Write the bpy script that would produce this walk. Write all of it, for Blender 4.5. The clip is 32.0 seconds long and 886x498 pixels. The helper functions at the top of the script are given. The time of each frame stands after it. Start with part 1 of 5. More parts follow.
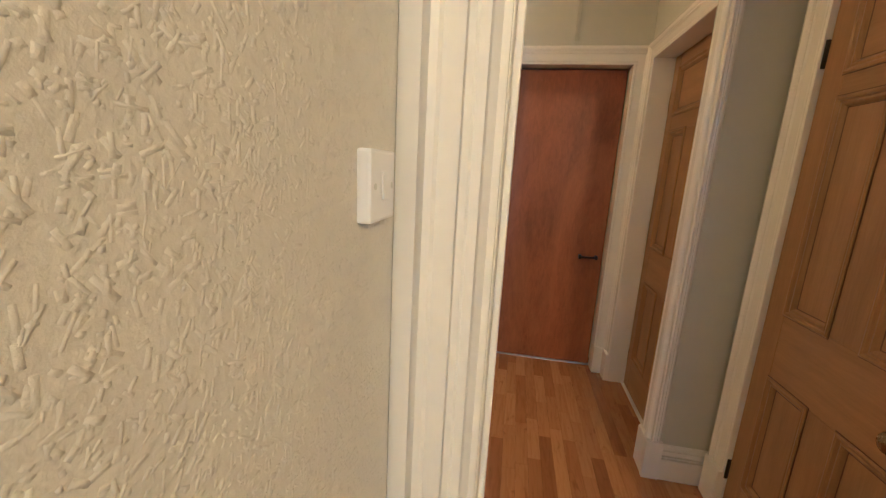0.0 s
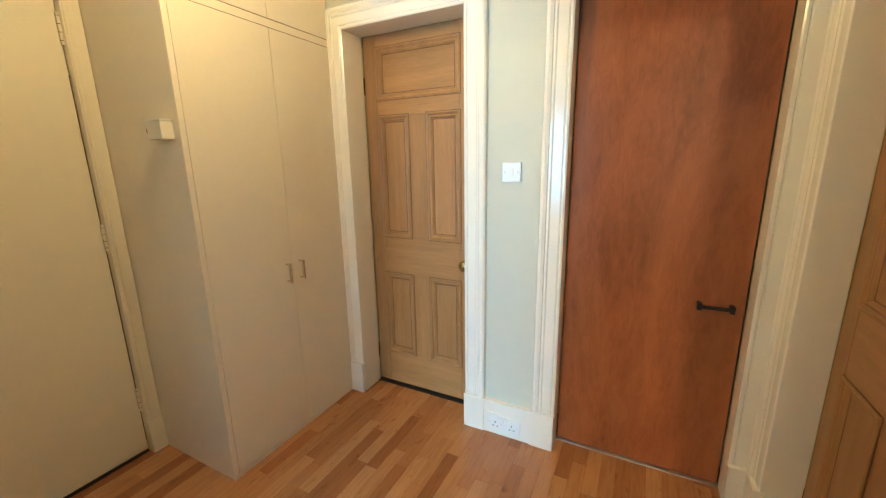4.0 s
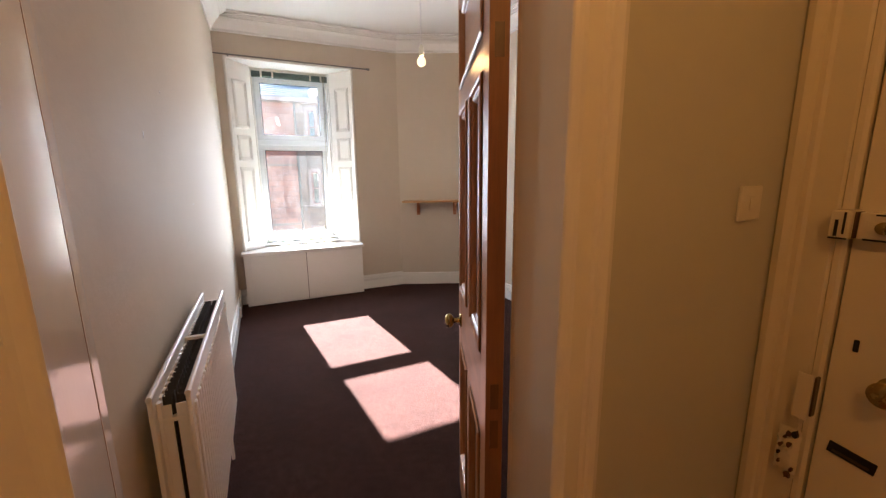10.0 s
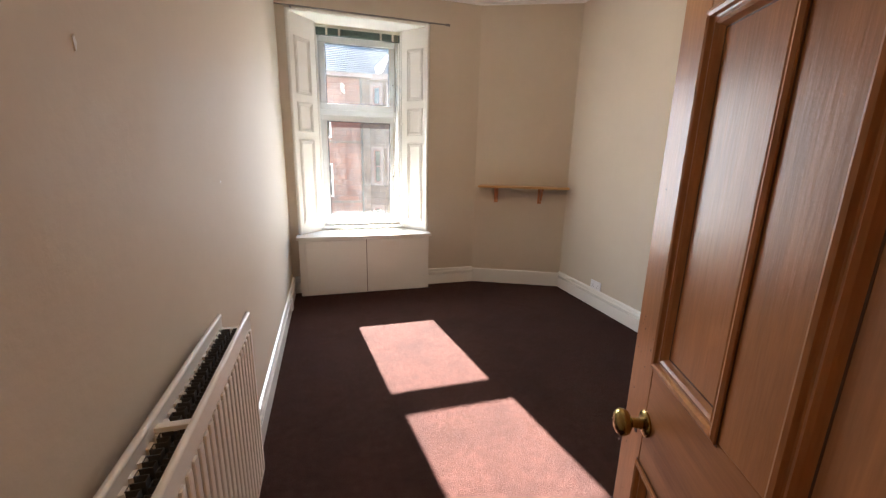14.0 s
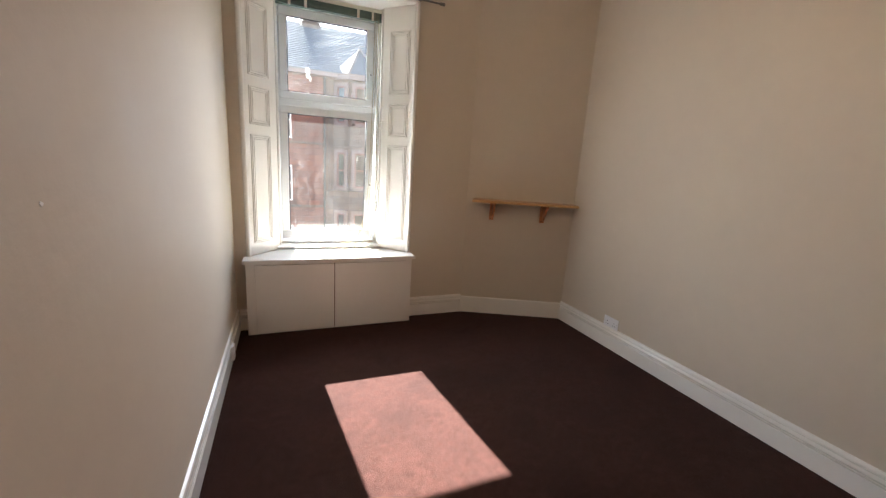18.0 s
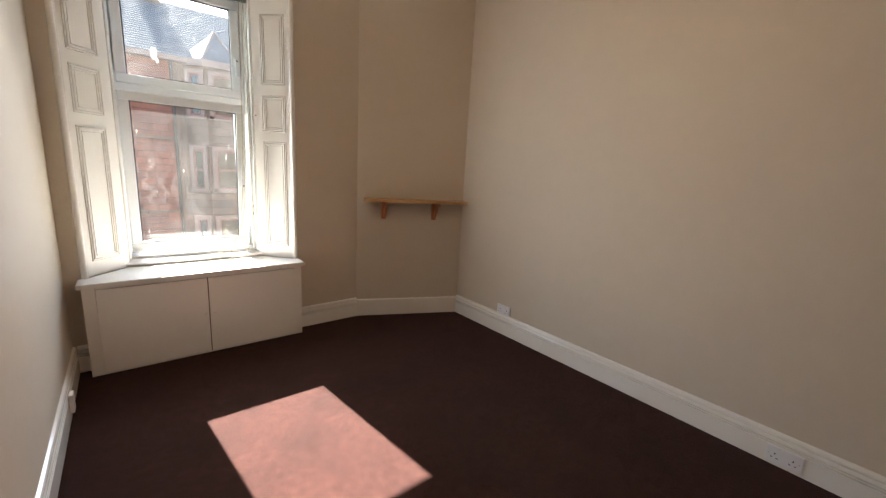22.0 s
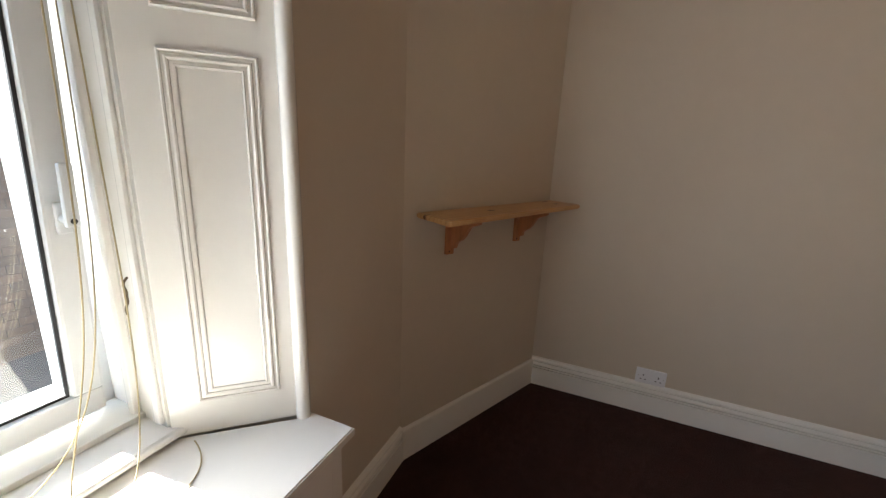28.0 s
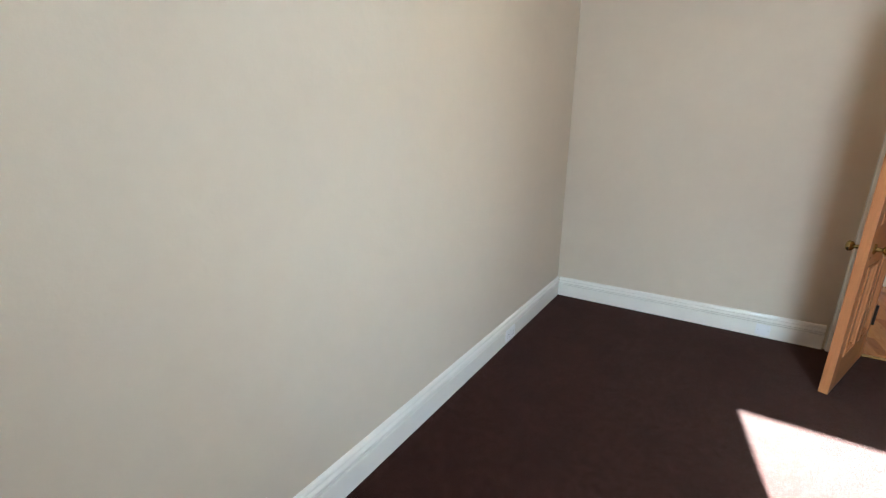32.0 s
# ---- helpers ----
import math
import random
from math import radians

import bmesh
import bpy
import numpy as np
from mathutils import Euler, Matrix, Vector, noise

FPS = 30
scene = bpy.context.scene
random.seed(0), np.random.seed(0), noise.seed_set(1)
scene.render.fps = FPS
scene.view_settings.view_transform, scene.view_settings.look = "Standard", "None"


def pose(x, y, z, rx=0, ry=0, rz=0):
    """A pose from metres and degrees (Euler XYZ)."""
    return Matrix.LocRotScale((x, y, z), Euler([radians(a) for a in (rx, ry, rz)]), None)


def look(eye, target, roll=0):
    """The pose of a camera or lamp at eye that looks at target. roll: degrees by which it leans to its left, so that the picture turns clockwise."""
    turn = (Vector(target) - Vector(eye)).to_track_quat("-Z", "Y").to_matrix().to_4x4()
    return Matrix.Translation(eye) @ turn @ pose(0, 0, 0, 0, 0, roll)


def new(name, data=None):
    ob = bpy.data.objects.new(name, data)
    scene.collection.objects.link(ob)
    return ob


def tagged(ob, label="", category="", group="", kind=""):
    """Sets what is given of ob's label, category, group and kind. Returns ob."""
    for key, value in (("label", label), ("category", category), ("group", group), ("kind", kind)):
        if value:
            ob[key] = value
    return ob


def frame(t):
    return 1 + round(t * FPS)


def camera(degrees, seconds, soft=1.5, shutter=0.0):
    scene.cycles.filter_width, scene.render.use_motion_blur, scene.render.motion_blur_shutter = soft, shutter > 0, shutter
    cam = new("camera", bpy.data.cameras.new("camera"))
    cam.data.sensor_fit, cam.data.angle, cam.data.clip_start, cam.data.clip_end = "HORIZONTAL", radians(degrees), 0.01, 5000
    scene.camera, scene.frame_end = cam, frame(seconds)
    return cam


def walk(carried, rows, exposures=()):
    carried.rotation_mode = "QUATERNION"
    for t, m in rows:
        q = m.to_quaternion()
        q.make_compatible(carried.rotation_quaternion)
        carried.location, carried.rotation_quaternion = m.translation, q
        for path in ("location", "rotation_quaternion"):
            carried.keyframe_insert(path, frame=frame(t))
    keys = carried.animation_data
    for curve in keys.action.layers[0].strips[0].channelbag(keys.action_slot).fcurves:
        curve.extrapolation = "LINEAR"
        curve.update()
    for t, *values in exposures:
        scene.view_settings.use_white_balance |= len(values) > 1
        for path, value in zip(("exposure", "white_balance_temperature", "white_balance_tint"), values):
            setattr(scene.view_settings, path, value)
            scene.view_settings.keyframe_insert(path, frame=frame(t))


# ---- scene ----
cam = camera(97.5, 32.0, 1.3)
PATH = [
    (0, (0.2201, 0.2794, 1.3789), (-0.1240, 2.2055, 0.9644), 3.03),
    (0.5, (0.3339, 0.3803, 1.3753), (0.1761, 2.3250, 0.9358), 2.97),
    (1, (0.4362, 0.5060, 1.3749), (0.3937, 2.4559, 0.9322), 2.62),
    (1.5, (0.5166, 0.6041, 1.3762), (0.5253, 2.5520, 0.9226), 1.94),
    (2, (0.5416, 0.7231, 1.3773), (0.5404, 2.6694, 0.9173), 1.30),
    (2.5, (0.5181, 0.9065, 1.3806), (0.4776, 2.8546, 0.9296), 0.68),
    (4.5, (0.3942, 1.3977, 1.4086), (-0.8520, 2.9050, 0.9902), -1.56),
    (5, (0.2289, 1.5053, 1.4161), (-1.3088, 2.7258, 1.0340), -2.27),
    (5.5, (0.1165, 1.5684, 1.4147), (-1.6659, 2.3957, 1.0422), -3.02),
    (6, (0.0274, 1.6597, 1.4208), (-1.9082, 2.0053, 1.0549), -3.38),
    (6.5, (-0.0416, 1.7036, 1.4200), (-1.9991, 1.5043, 1.0618), -3.93),
    (7, (-0.1530, 1.6555, 1.4210), (-2.0089, 0.9885, 1.0880), -4.45),
    (7.5, (-0.2323, 1.5857, 1.4342), (-1.9197, 0.5583, 1.1225), -4.83),
    (8, (-0.2973, 1.5673, 1.4326), (-1.7944, 0.2773, 1.1255), -4.41),
    (8.5, (-0.3622, 1.5732, 1.4355), (-1.6725, 0.0962, 1.1168), -3.59),
    (9, (-0.3903, 1.5917, 1.4305), (-1.5260, -0.0197, 1.0934), -2.52),
    (9.5, (-0.4084, 1.5972, 1.4237), (-1.3760, -0.1170, 1.0697), -1.49),
    (10, (-0.3950, 1.6091, 1.4216), (-1.2161, -0.1760, 1.0482), -0.61),
    (10.5, (-0.3708, 1.6038, 1.4231), (-1.0751, -0.2259, 1.0279), -0.18),
    (11, (-0.3604, 1.5934, 1.4202), (-0.9850, -0.2610, 1.0068), -0.09),
    (11.5, (-0.3530, 1.5478, 1.4122), (-0.9367, -0.3155, 0.9795), -0.05),
    (12, (-0.3449, 1.4177, 1.4126), (-0.9280, -0.4430, 0.9681), 0.10),
    (12.5, (-0.3347, 1.2706, 1.4113), (-0.9174, -0.5893, 0.9630), 0.44),
    (13, (-0.3443, 1.1467, 1.4028), (-0.9170, -0.7147, 0.9475), 0.92),
    (13.5, (-0.3961, 0.9927, 1.4038), (-0.9551, -0.8717, 0.9436), 1.21),
    (14, (-0.4457, 0.8591, 1.3952), (-1.0014, -1.0057, 0.9330), 1.30),
    (14.5, (-0.4571, 0.7015, 1.3846), (-1.0464, -1.1527, 0.9210), 0.98),
    (16.5, (-0.4397, 0.2841, 1.4011), (-1.1402, -1.5399, 0.9738), 2.29),
    (17, (-0.4619, 0.2113, 1.3986), (-1.1413, -1.6227, 0.9802), 3.05),
    (17.5, (-0.4635, 0.1452, 1.3933), (-1.1577, -1.6824, 0.9717), 3.57),
    (18, (-0.4464, 0.0859, 1.3922), (-1.1898, -1.7220, 0.9693), 3.63),
    (18.5, (-0.4367, 0.0519, 1.3924), (-1.2625, -1.7168, 0.9568), 3.57),
    (19, (-0.4309, 0.0404, 1.3941), (-1.3424, -1.6833, 0.9491), 3.32),
    (19.5, (-0.4223, 0.0242, 1.3916), (-1.4182, -1.6502, 0.9394), 3.13),
    (20, (-0.4181, 0.0142, 1.3886), (-1.4863, -1.6158, 0.9390), 3.12),
    (20.5, (-0.4161, -0.0007, 1.3862), (-1.5429, -1.5947, 0.9508), 3.23),
    (21, (-0.4117, -0.0160, 1.3854), (-1.5863, -1.5793, 0.9650), 3.28),
    (21.5, (-0.4087, -0.0135, 1.3864), (-1.6253, -1.5472, 0.9771), 3.29),
    (22, (-0.4059, -0.0150, 1.3882), (-1.6521, -1.5276, 0.9893), 3.26),
    (22.5, (-0.4222, -0.0379, 1.3910), (-1.6732, -1.5494, 1.0033), 3.25),
    (23, (-0.4686, -0.1038, 1.3932), (-1.7293, -1.6129, 1.0279), 3.33),
    (23.5, (-0.5175, -0.2215, 1.3878), (-1.7924, -1.7184, 1.0219), 3.32),
    (24, (-0.5419, -0.4437, 1.3854), (-1.8045, -1.9487, 1.0098), 2.97),
    (24.5, (-0.5394, -0.7014, 1.3839), (-1.7704, -2.2266, 0.9856), 2.41),
    (26.5, (-0.4957, -1.7956, 1.3703), (-1.8221, -3.2246, 0.9244), 2.79),
    (27, (-0.5576, -2.0462, 1.3567), (-2.0134, -3.3362, 0.8913), 2.84),
    (27.5, (-0.6350, -2.2670, 1.3467), (-2.2574, -3.3291, 0.8573), 2.89),
    (28, (-0.7273, -2.4781, 1.3499), (-2.5100, -3.2380, 0.8557), 2.61),
    (28.5, (-0.8558, -2.6245, 1.3428), (-2.7549, -3.0133, 0.8508), 2.53),
    (29, (-1.0406, -2.7075, 1.3452), (-2.9807, -2.6998, 0.8595), 2.23),
    (29.5, (-1.2335, -2.7476, 1.3446), (-3.1282, -2.3422, 0.8492), 1.71),
    (30, (-1.4208, -2.7773, 1.3522), (-3.2184, -2.0532, 0.8579), 1.35),
    (30.5, (-1.5671, -2.7500, 1.3553), (-3.2186, -1.7465, 0.8403), 1.15),
    (31, (-1.7155, -2.6791, 1.3537), (-3.1957, -1.4348, 0.8432), 0.94),
    (31.5, (-1.7910, -2.6383, 1.3549), (-3.0749, -1.1930, 0.8423), 0.84),
    (32, (-1.8706, -2.6079, 1.3547), (-2.9424, -0.9981, 0.8449), 0.27),
]
EXPOSURES = [
    (0.0, 5.95, 3600, -9), (1.0, 6.35, 3350, -17), (2.0, 6.55, 3350, -26), (5.0, 6.6, 3600, -19), (6.0, 6.68, 3150, -12), (7.0, 6.2, 4200, 0),
    (8.0, 5.6, 4500, 0), (9.0, 5.3, 4700, -1), (10.0, 5.1, 5700, 8), (11.0, 4.87, 5800, 10), (13.0, 4.98, 6300, 10), (14.0, 4.85, 6100, 8), (17.0, 4.45, 6000, 8), (19.0, 4.45, 6200, 8), (23.0, 4.38, 6300, 8),
    (27.0, 3.83, 5900, 5), (28.0, 3.8, 6100, 8), (29.0, 4.8, 5400, 0), (30.0, 5.5, 4900, -9), (31.0, 5.6, 5150, -5), (32.0, 5.36, 5100, -5),
]
walk(cam, [(t, look(eye, target, roll)) for t, eye, target, roll in PATH], EXPOSURES)

# ---- world, sun, lamps ----
world = bpy.data.worlds.new("sky")
scene.world = world
world.use_nodes = True
wn = world.node_tree
sky = wn.nodes.new("ShaderNodeTexSky")
sky.sky_type = "NISHITA"
sky.sun_disc = False
sky.sun_elevation = radians(35.5)
sky.sun_rotation = radians(173)
wn.nodes["Background"].inputs[1].default_value = 0.07
wn.links.new(sky.outputs[0], wn.nodes["Background"].inputs[0])


def lamp(name, kind, m, power, colour, size):
    d = bpy.data.lights.new(name, kind)
    d.energy, d.color = power, colour
    if kind == "SUN":
        d.angle = size
    else:
        d.shadow_soft_size = size
    ob = new(name, d)
    ob.matrix_world = m
    return ob


lamp("sun", "SUN", look((0.167 * 5, -1.39 * 5, 5), (0, 0, 0)), 4.3, (1.0, 0.94, 0.86), radians(0.5))
lamp("hall_bulb_light", "POINT", pose(-0.5, 2.04, 2.25), 0.435, (1.0, 0.42, 0.095), 0.04)
# out-of-view lobby bulb, added to give its wall warm light from above
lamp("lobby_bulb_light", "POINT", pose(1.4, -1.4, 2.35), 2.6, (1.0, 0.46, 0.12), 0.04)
lamp("bedroom_bulb_light", "POINT", pose(-1.5, -1.124, 2.205), 0.34, (1.0, 0.52, 0.18), 0.03)

d = bpy.data.lights.new("sky_light", "AREA")
d.shape, d.size, d.size_y, d.energy, d.color = "RECTANGLE", 0.85, 1.3, 0.88, (0.97, 0.97, 1.0)
d.spread = radians(145)
new("sky_light", d).matrix_world = look((-0.806, -3.23, 1.40), (-1.7, 0.9, 1.0))
# area lamp before the blocked lobby opening, standing in for its daylight
d = bpy.data.lights.new("lobby_window_light", "AREA")
d.shape, d.size, d.size_y, d.energy, d.color = "RECTANGLE", 1.4, 1.7, 0.36, (0.85, 0.93, 1.0)
new("lobby_window_light", d).matrix_world = look((1.3, -3.28, 1.55), (1.0, 1.0, 1.1))

# ---- materials ----


def mat(name, colour, rough=0.5, metal=0.0, vary=0.0, scale=8.0, bump=0.0, bscale=60.0, stretch=(1, 1, 1), spec=0.5, rnd=0.0, coat=0.0, stain=None, stain_scale=2.0, stain_cut=(0.55, 0.75), rvary=0.0, detail=5.0, warp=0.0):
    """Base colour with variation at two scales, optional stains, bump and gloss change."""
    m = bpy.data.materials.new(name)
    m.use_nodes = True
    nt = m.node_tree
    b = nt.nodes["Principled BSDF"]
    b.inputs["Roughness"].default_value = rough
    b.inputs["Metallic"].default_value = metal
    b.inputs["Specular IOR Level"].default_value = spec
    if coat:
        b.inputs["Coat Weight"].default_value = coat
        b.inputs["Coat Roughness"].default_value = 0.12
    c = (*colour, 1.0)
    tc = nt.nodes.new("ShaderNodeTexCoord")
    mp = nt.nodes.new("ShaderNodeMapping")
    mp.inputs["Scale"].default_value = stretch
    nt.links.new(tc.outputs["Object"], mp.inputs[0])

    def nz(sc, det=5.0, rg=0.6):
        n = nt.nodes.new("ShaderNodeTexNoise")
        n.inputs["Scale"].default_value = sc
        n.inputs["Detail"].default_value = det
        n.inputs["Roughness"].default_value = rg
        n.inputs["Distortion"].default_value = warp
        nt.links.new(mp.outputs[0], n.inputs["Vector"])
        return n.outputs["Fac"]

    def ramp(src, a, z, lo, hi):
        r = nt.nodes.new("ShaderNodeMapRange")
        for i, v in enumerate((a, z, lo, hi)):
            r.inputs[i + 1].default_value = v
        nt.links.new(src, r.inputs[0])
        return r.outputs[0]

    def mixc(fac, a, z, mode="MIX"):
        x = nt.nodes.new("ShaderNodeMix")
        x.data_type, x.blend_type = "RGBA", mode
        if isinstance(fac, float):
            x.inputs[0].default_value = fac
        else:
            nt.links.new(fac, x.inputs[0])
        for k, v in ((6, a), (7, z)):
            if isinstance(v, tuple):
                x.inputs[k].default_value = v
            else:
                nt.links.new(v, x.inputs[k])
        return x.outputs[2]

    out = c
    if vary:
        d = tuple(v * (1 - vary) for v in colour) + (1.0,)
        l = tuple(min(1, v * (1 + vary * 0.6)) for v in colour) + (1.0,)
        big = ramp(nz(scale, detail), 0.3, 0.7, 0, 1)
        fine = ramp(nz(scale * 9, 4.0), 0.3, 0.7, 0, 1)
        out = mixc(big, d, l)
        f = mixc(fine, d, l)
        out = mixc(0.35, out, f)
    if stain:
        out = mixc(ramp(nz(stain_scale, 8.0, 0.7), stain_cut[0], stain_cut[1], 0, 1), out, (*stain, 1.0))
    if rnd:
        oi = nt.nodes.new("ShaderNodeObjectInfo")
        hv = nt.nodes.new("ShaderNodeHueSaturation")
        if isinstance(out, tuple):
            hv.inputs["Color"].default_value = out
        else:
            nt.links.new(out, hv.inputs["Color"])
        nt.links.new(ramp(oi.outputs["Random"], 0, 1, 1 - rnd, 1 + rnd), hv.inputs["Value"])
        out = hv.outputs[0]
    if isinstance(out, tuple):
        b.inputs["Base Color"].default_value = out
    else:
        nt.links.new(out, b.inputs["Base Color"])
    if rvary:
        nt.links.new(ramp(nz(scale * 2), 0.3, 0.7, max(0.02, rough - rvary), min(1, rough + rvary)), b.inputs["Roughness"])
    if bump:
        bp = nt.nodes.new("ShaderNodeBump")
        bp.inputs["Strength"].default_value = 1.0
        bp.inputs["Distance"].default_value = bump
        nt.links.new(nz(bscale, 6.0), bp.inputs["Height"])
        nt.links.new(bp.outputs[0], b.inputs["Normal"])
    return m


def emit(name, colour, strength):
    m = bpy.data.materials.new(name)
    m.use_nodes = True
    b = m.node_tree.nodes["Principled BSDF"]
    b.inputs["Base Color"].default_value = (*colour, 1)
    b.inputs["Emission Color"].default_value = (*colour, 1)
    b.inputs["Emission Strength"].default_value = strength
    return m


def glass(name, dirt=0.1):
    m = bpy.data.materials.new(name)
    m.use_nodes = True
    nt = m.node_tree
    nt.nodes.remove(nt.nodes["Principled BSDF"])
    o = nt.nodes["Material Output"]
    tr = nt.nodes.new("ShaderNodeBsdfTransparent")
    tr.inputs[0].default_value = (0.93, 0.95, 0.94, 1)
    gl = nt.nodes.new("ShaderNodeBsdfGlossy")
    gl.inputs["Roughness"].default_value = 0.01
    lw = nt.nodes.new("ShaderNodeLayerWeight")
    lw.inputs[0].default_value = 0.5
    pw = nt.nodes.new("ShaderNodeMath")
    pw.operation = "POWER"
    pw.inputs[1].default_value = 4.0
    nt.links.new(lw.outputs["Facing"], pw.inputs[0])
    fr = nt.nodes.new("ShaderNodeMapRange")
    fr.inputs[3].default_value = 0.05
    nt.links.new(pw.outputs[0], fr.inputs[0])
    mx = nt.nodes.new("ShaderNodeMixShader")
    nt.links.new(fr.outputs[0], mx.inputs[0])
    nt.links.new(tr.outputs[0], mx.inputs[1])
    nt.links.new(gl.outputs[0], mx.inputs[2])
    df = nt.nodes.new("ShaderNodeBsdfTranslucent")
    df.inputs[0].default_value = (0.85, 0.85, 0.83, 1)
    tc = nt.nodes.new("ShaderNodeTexCoord")
    mp = nt.nodes.new("ShaderNodeMapping")
    mp.inputs["Scale"].default_value = (1.0, 1.0, 0.35)
    nt.links.new(tc.outputs["Object"], mp.inputs[0])
    acc = None
    for sc, lo, hi, amt in ((7.0, 0.35, 0.75, dirt), (90.0, 0.68, 0.78, dirt * 3.0), (22.0, 0.62, 0.80, dirt * 2.0)):
        n = nt.nodes.new("ShaderNodeTexNoise")
        n.inputs["Scale"].default_value = sc
        n.inputs["Detail"].default_value = 6.0
        n.inputs["Roughness"].default_value = 0.65
        nt.links.new(mp.outputs[0], n.inputs["Vector"])
        r = nt.nodes.new("ShaderNodeMapRange")
        for i, v in enumerate((lo, hi, dirt * 0.25, amt)):
            r.inputs[i + 1].default_value = v
        nt.links.new(n.outputs["Fac"], r.inputs[0])
        if acc is None:
            acc = r.outputs[0]
        else:
            ad = nt.nodes.new("ShaderNodeMath")
            ad.operation = "MAXIMUM"
            nt.links.new(acc, ad.inputs[0])
            nt.links.new(r.outputs[0], ad.inputs[1])
            acc = ad.outputs[0]
    off = nt.nodes.new("ShaderNodeMapping")
    off.inputs["Location"].default_value = (1.05, 3.6, -1.15)
    nt.links.new(tc.outputs["Object"], off.inputs[0])
    arc = nt.nodes.new("ShaderNodeTexWave")
    arc.wave_type = "RINGS"
    arc.rings_direction = "Y"
    for k, v in (("Scale", 4.0), ("Distortion", 7.0), ("Detail", 8.0), ("Detail Scale", 3.0)):
        arc.inputs[k].default_value = v
    nt.links.new(off.outputs[0], arc.inputs[0])
    msk = nt.nodes.new("ShaderNodeTexNoise")
    msk.inputs["Scale"].default_value = 3.0
    nt.links.new(tc.outputs["Object"], msk.inputs["Vector"])
    pair = []
    for src, lo, hi, top in ((arc.outputs["Fac"], 0.55, 1.0, 1.0), (msk.outputs["Fac"], 0.42, 0.68, dirt * 0.5)):
        r = nt.nodes.new("ShaderNodeMapRange")
        for i, v in enumerate((lo, hi, 0.0, top)):
            r.inputs[i + 1].default_value = v
        nt.links.new(src, r.inputs[0])
        pair.append(r.outputs[0])
    wipe = nt.nodes.new("ShaderNodeMath")
    wipe.operation = "MULTIPLY"
    nt.links.new(pair[0], wipe.inputs[0])
    nt.links.new(pair[1], wipe.inputs[1])
    both = nt.nodes.new("ShaderNodeMath")
    both.operation = "ADD"
    nt.links.new(acc, both.inputs[0])
    nt.links.new(wipe.outputs[0], both.inputs[1])
    acc = both.outputs[0]
    m2 = nt.nodes.new("ShaderNodeMixShader")
    nt.links.new(acc, m2.inputs[0])
    nt.links.new(mx.outputs[0], m2.inputs[1])
    nt.links.new(df.outputs[0], m2.inputs[2])
    nt.links.new(m2.outputs[0], o.inputs[0])
    return m


M_WALL = mat("cream wall paint", (0.60, 0.532, 0.435), 0.68, vary=0.035, scale=1.6, bump=0.0012, bscale=28, spec=0.14, rvary=0.06)
M_HALLWALL = mat("pale sage hall paint", (0.585, 0.585, 0.515), 0.55, vary=0.03, scale=2.0, bump=0.0008, bscale=40, spec=0.35, rvary=0.08)
M_TEXT = mat("painted woodchip paper", (0.65, 0.63, 0.56), 0.55, vary=0.03, scale=6, bump=0.002, bscale=55, spec=0.3)
M_CEIL = mat("white ceiling paint", (0.80, 0.79, 0.77), 0.7, vary=0.02, scale=2, bump=0.0006, bscale=60)
M_GLOSS = mat("white gloss paint", (0.84, 0.82, 0.77), 0.2, vary=0.02, scale=4, bump=0.0002, bscale=45, spec=0.5, rvary=0.03)
M_SATIN = mat("white satin paint", (0.83, 0.81, 0.75), 0.42, vary=0.03, scale=5, bump=0.0005, bscale=40, spec=0.4)
M_CREAM = mat("cream gloss paint", (0.75, 0.695, 0.55), 0.26, vary=0.012, scale=1.2, bump=0.0009, bscale=34, spec=0.5)
M_CUP = mat("satin cream cupboard paint", (0.73, 0.675, 0.565), 0.4, vary=0.03, scale=3, bump=0.0005, bscale=80, spec=0.4)
M_PINE = mat("aged waxed pine", (0.345, 0.196, 0.062), 0.38, vary=0.26, scale=2.2, bump=0.0006, bscale=16, stretch=(9, 9, 0.7), spec=0.4, rnd=0.05, stain=(0.16, 0.06, 0.022), stain_scale=5.0, stain_cut=(0.66, 0.80))
M_PINE2 = mat("red brown stained pine", (0.43, 0.190, 0.074), 0.30, vary=0.32, scale=2.2, bump=0.0004, bscale=16, stretch=(9, 9, 0.7), spec=0.35, rnd=0.05, stain=(0.16, 0.06, 0.022), stain_scale=5.0, stain_cut=(0.66, 0.80))
M_PINEH = mat("pine cross grain", (0.345, 0.196, 0.062), 0.38, vary=0.26, scale=2.2, bump=0.0006, bscale=16, stretch=(0.7, 9, 9), spec=0.4, rnd=0.05, stain=(0.16, 0.06, 0.022), stain_scale=5.0, stain_cut=(0.66, 0.80))
M_PINE2H = mat("red brown pine cross grain", (0.37, 0.162, 0.062), 0.32, vary=0.36, scale=2.2, bump=0.0004, bscale=16, stretch=(0.7, 9, 9), spec=0.35, rnd=0.05, stain=(0.16, 0.06, 0.022), stain_scale=5.0, stain_cut=(0.66, 0.80))
M_DARK = mat("dark brown tone", (0.11, 0.048, 0.018), 0.4, vary=0.4, scale=6, stretch=(3, 3, 1), bump=0.0004, bscale=60)
M_JAMB = mat("brushed gloss paint", (0.83, 0.81, 0.76), 0.05, vary=0.02, scale=4, bump=0.00014, bscale=6, stretch=(14, 14, 0.6), spec=0.6, coat=1.0)
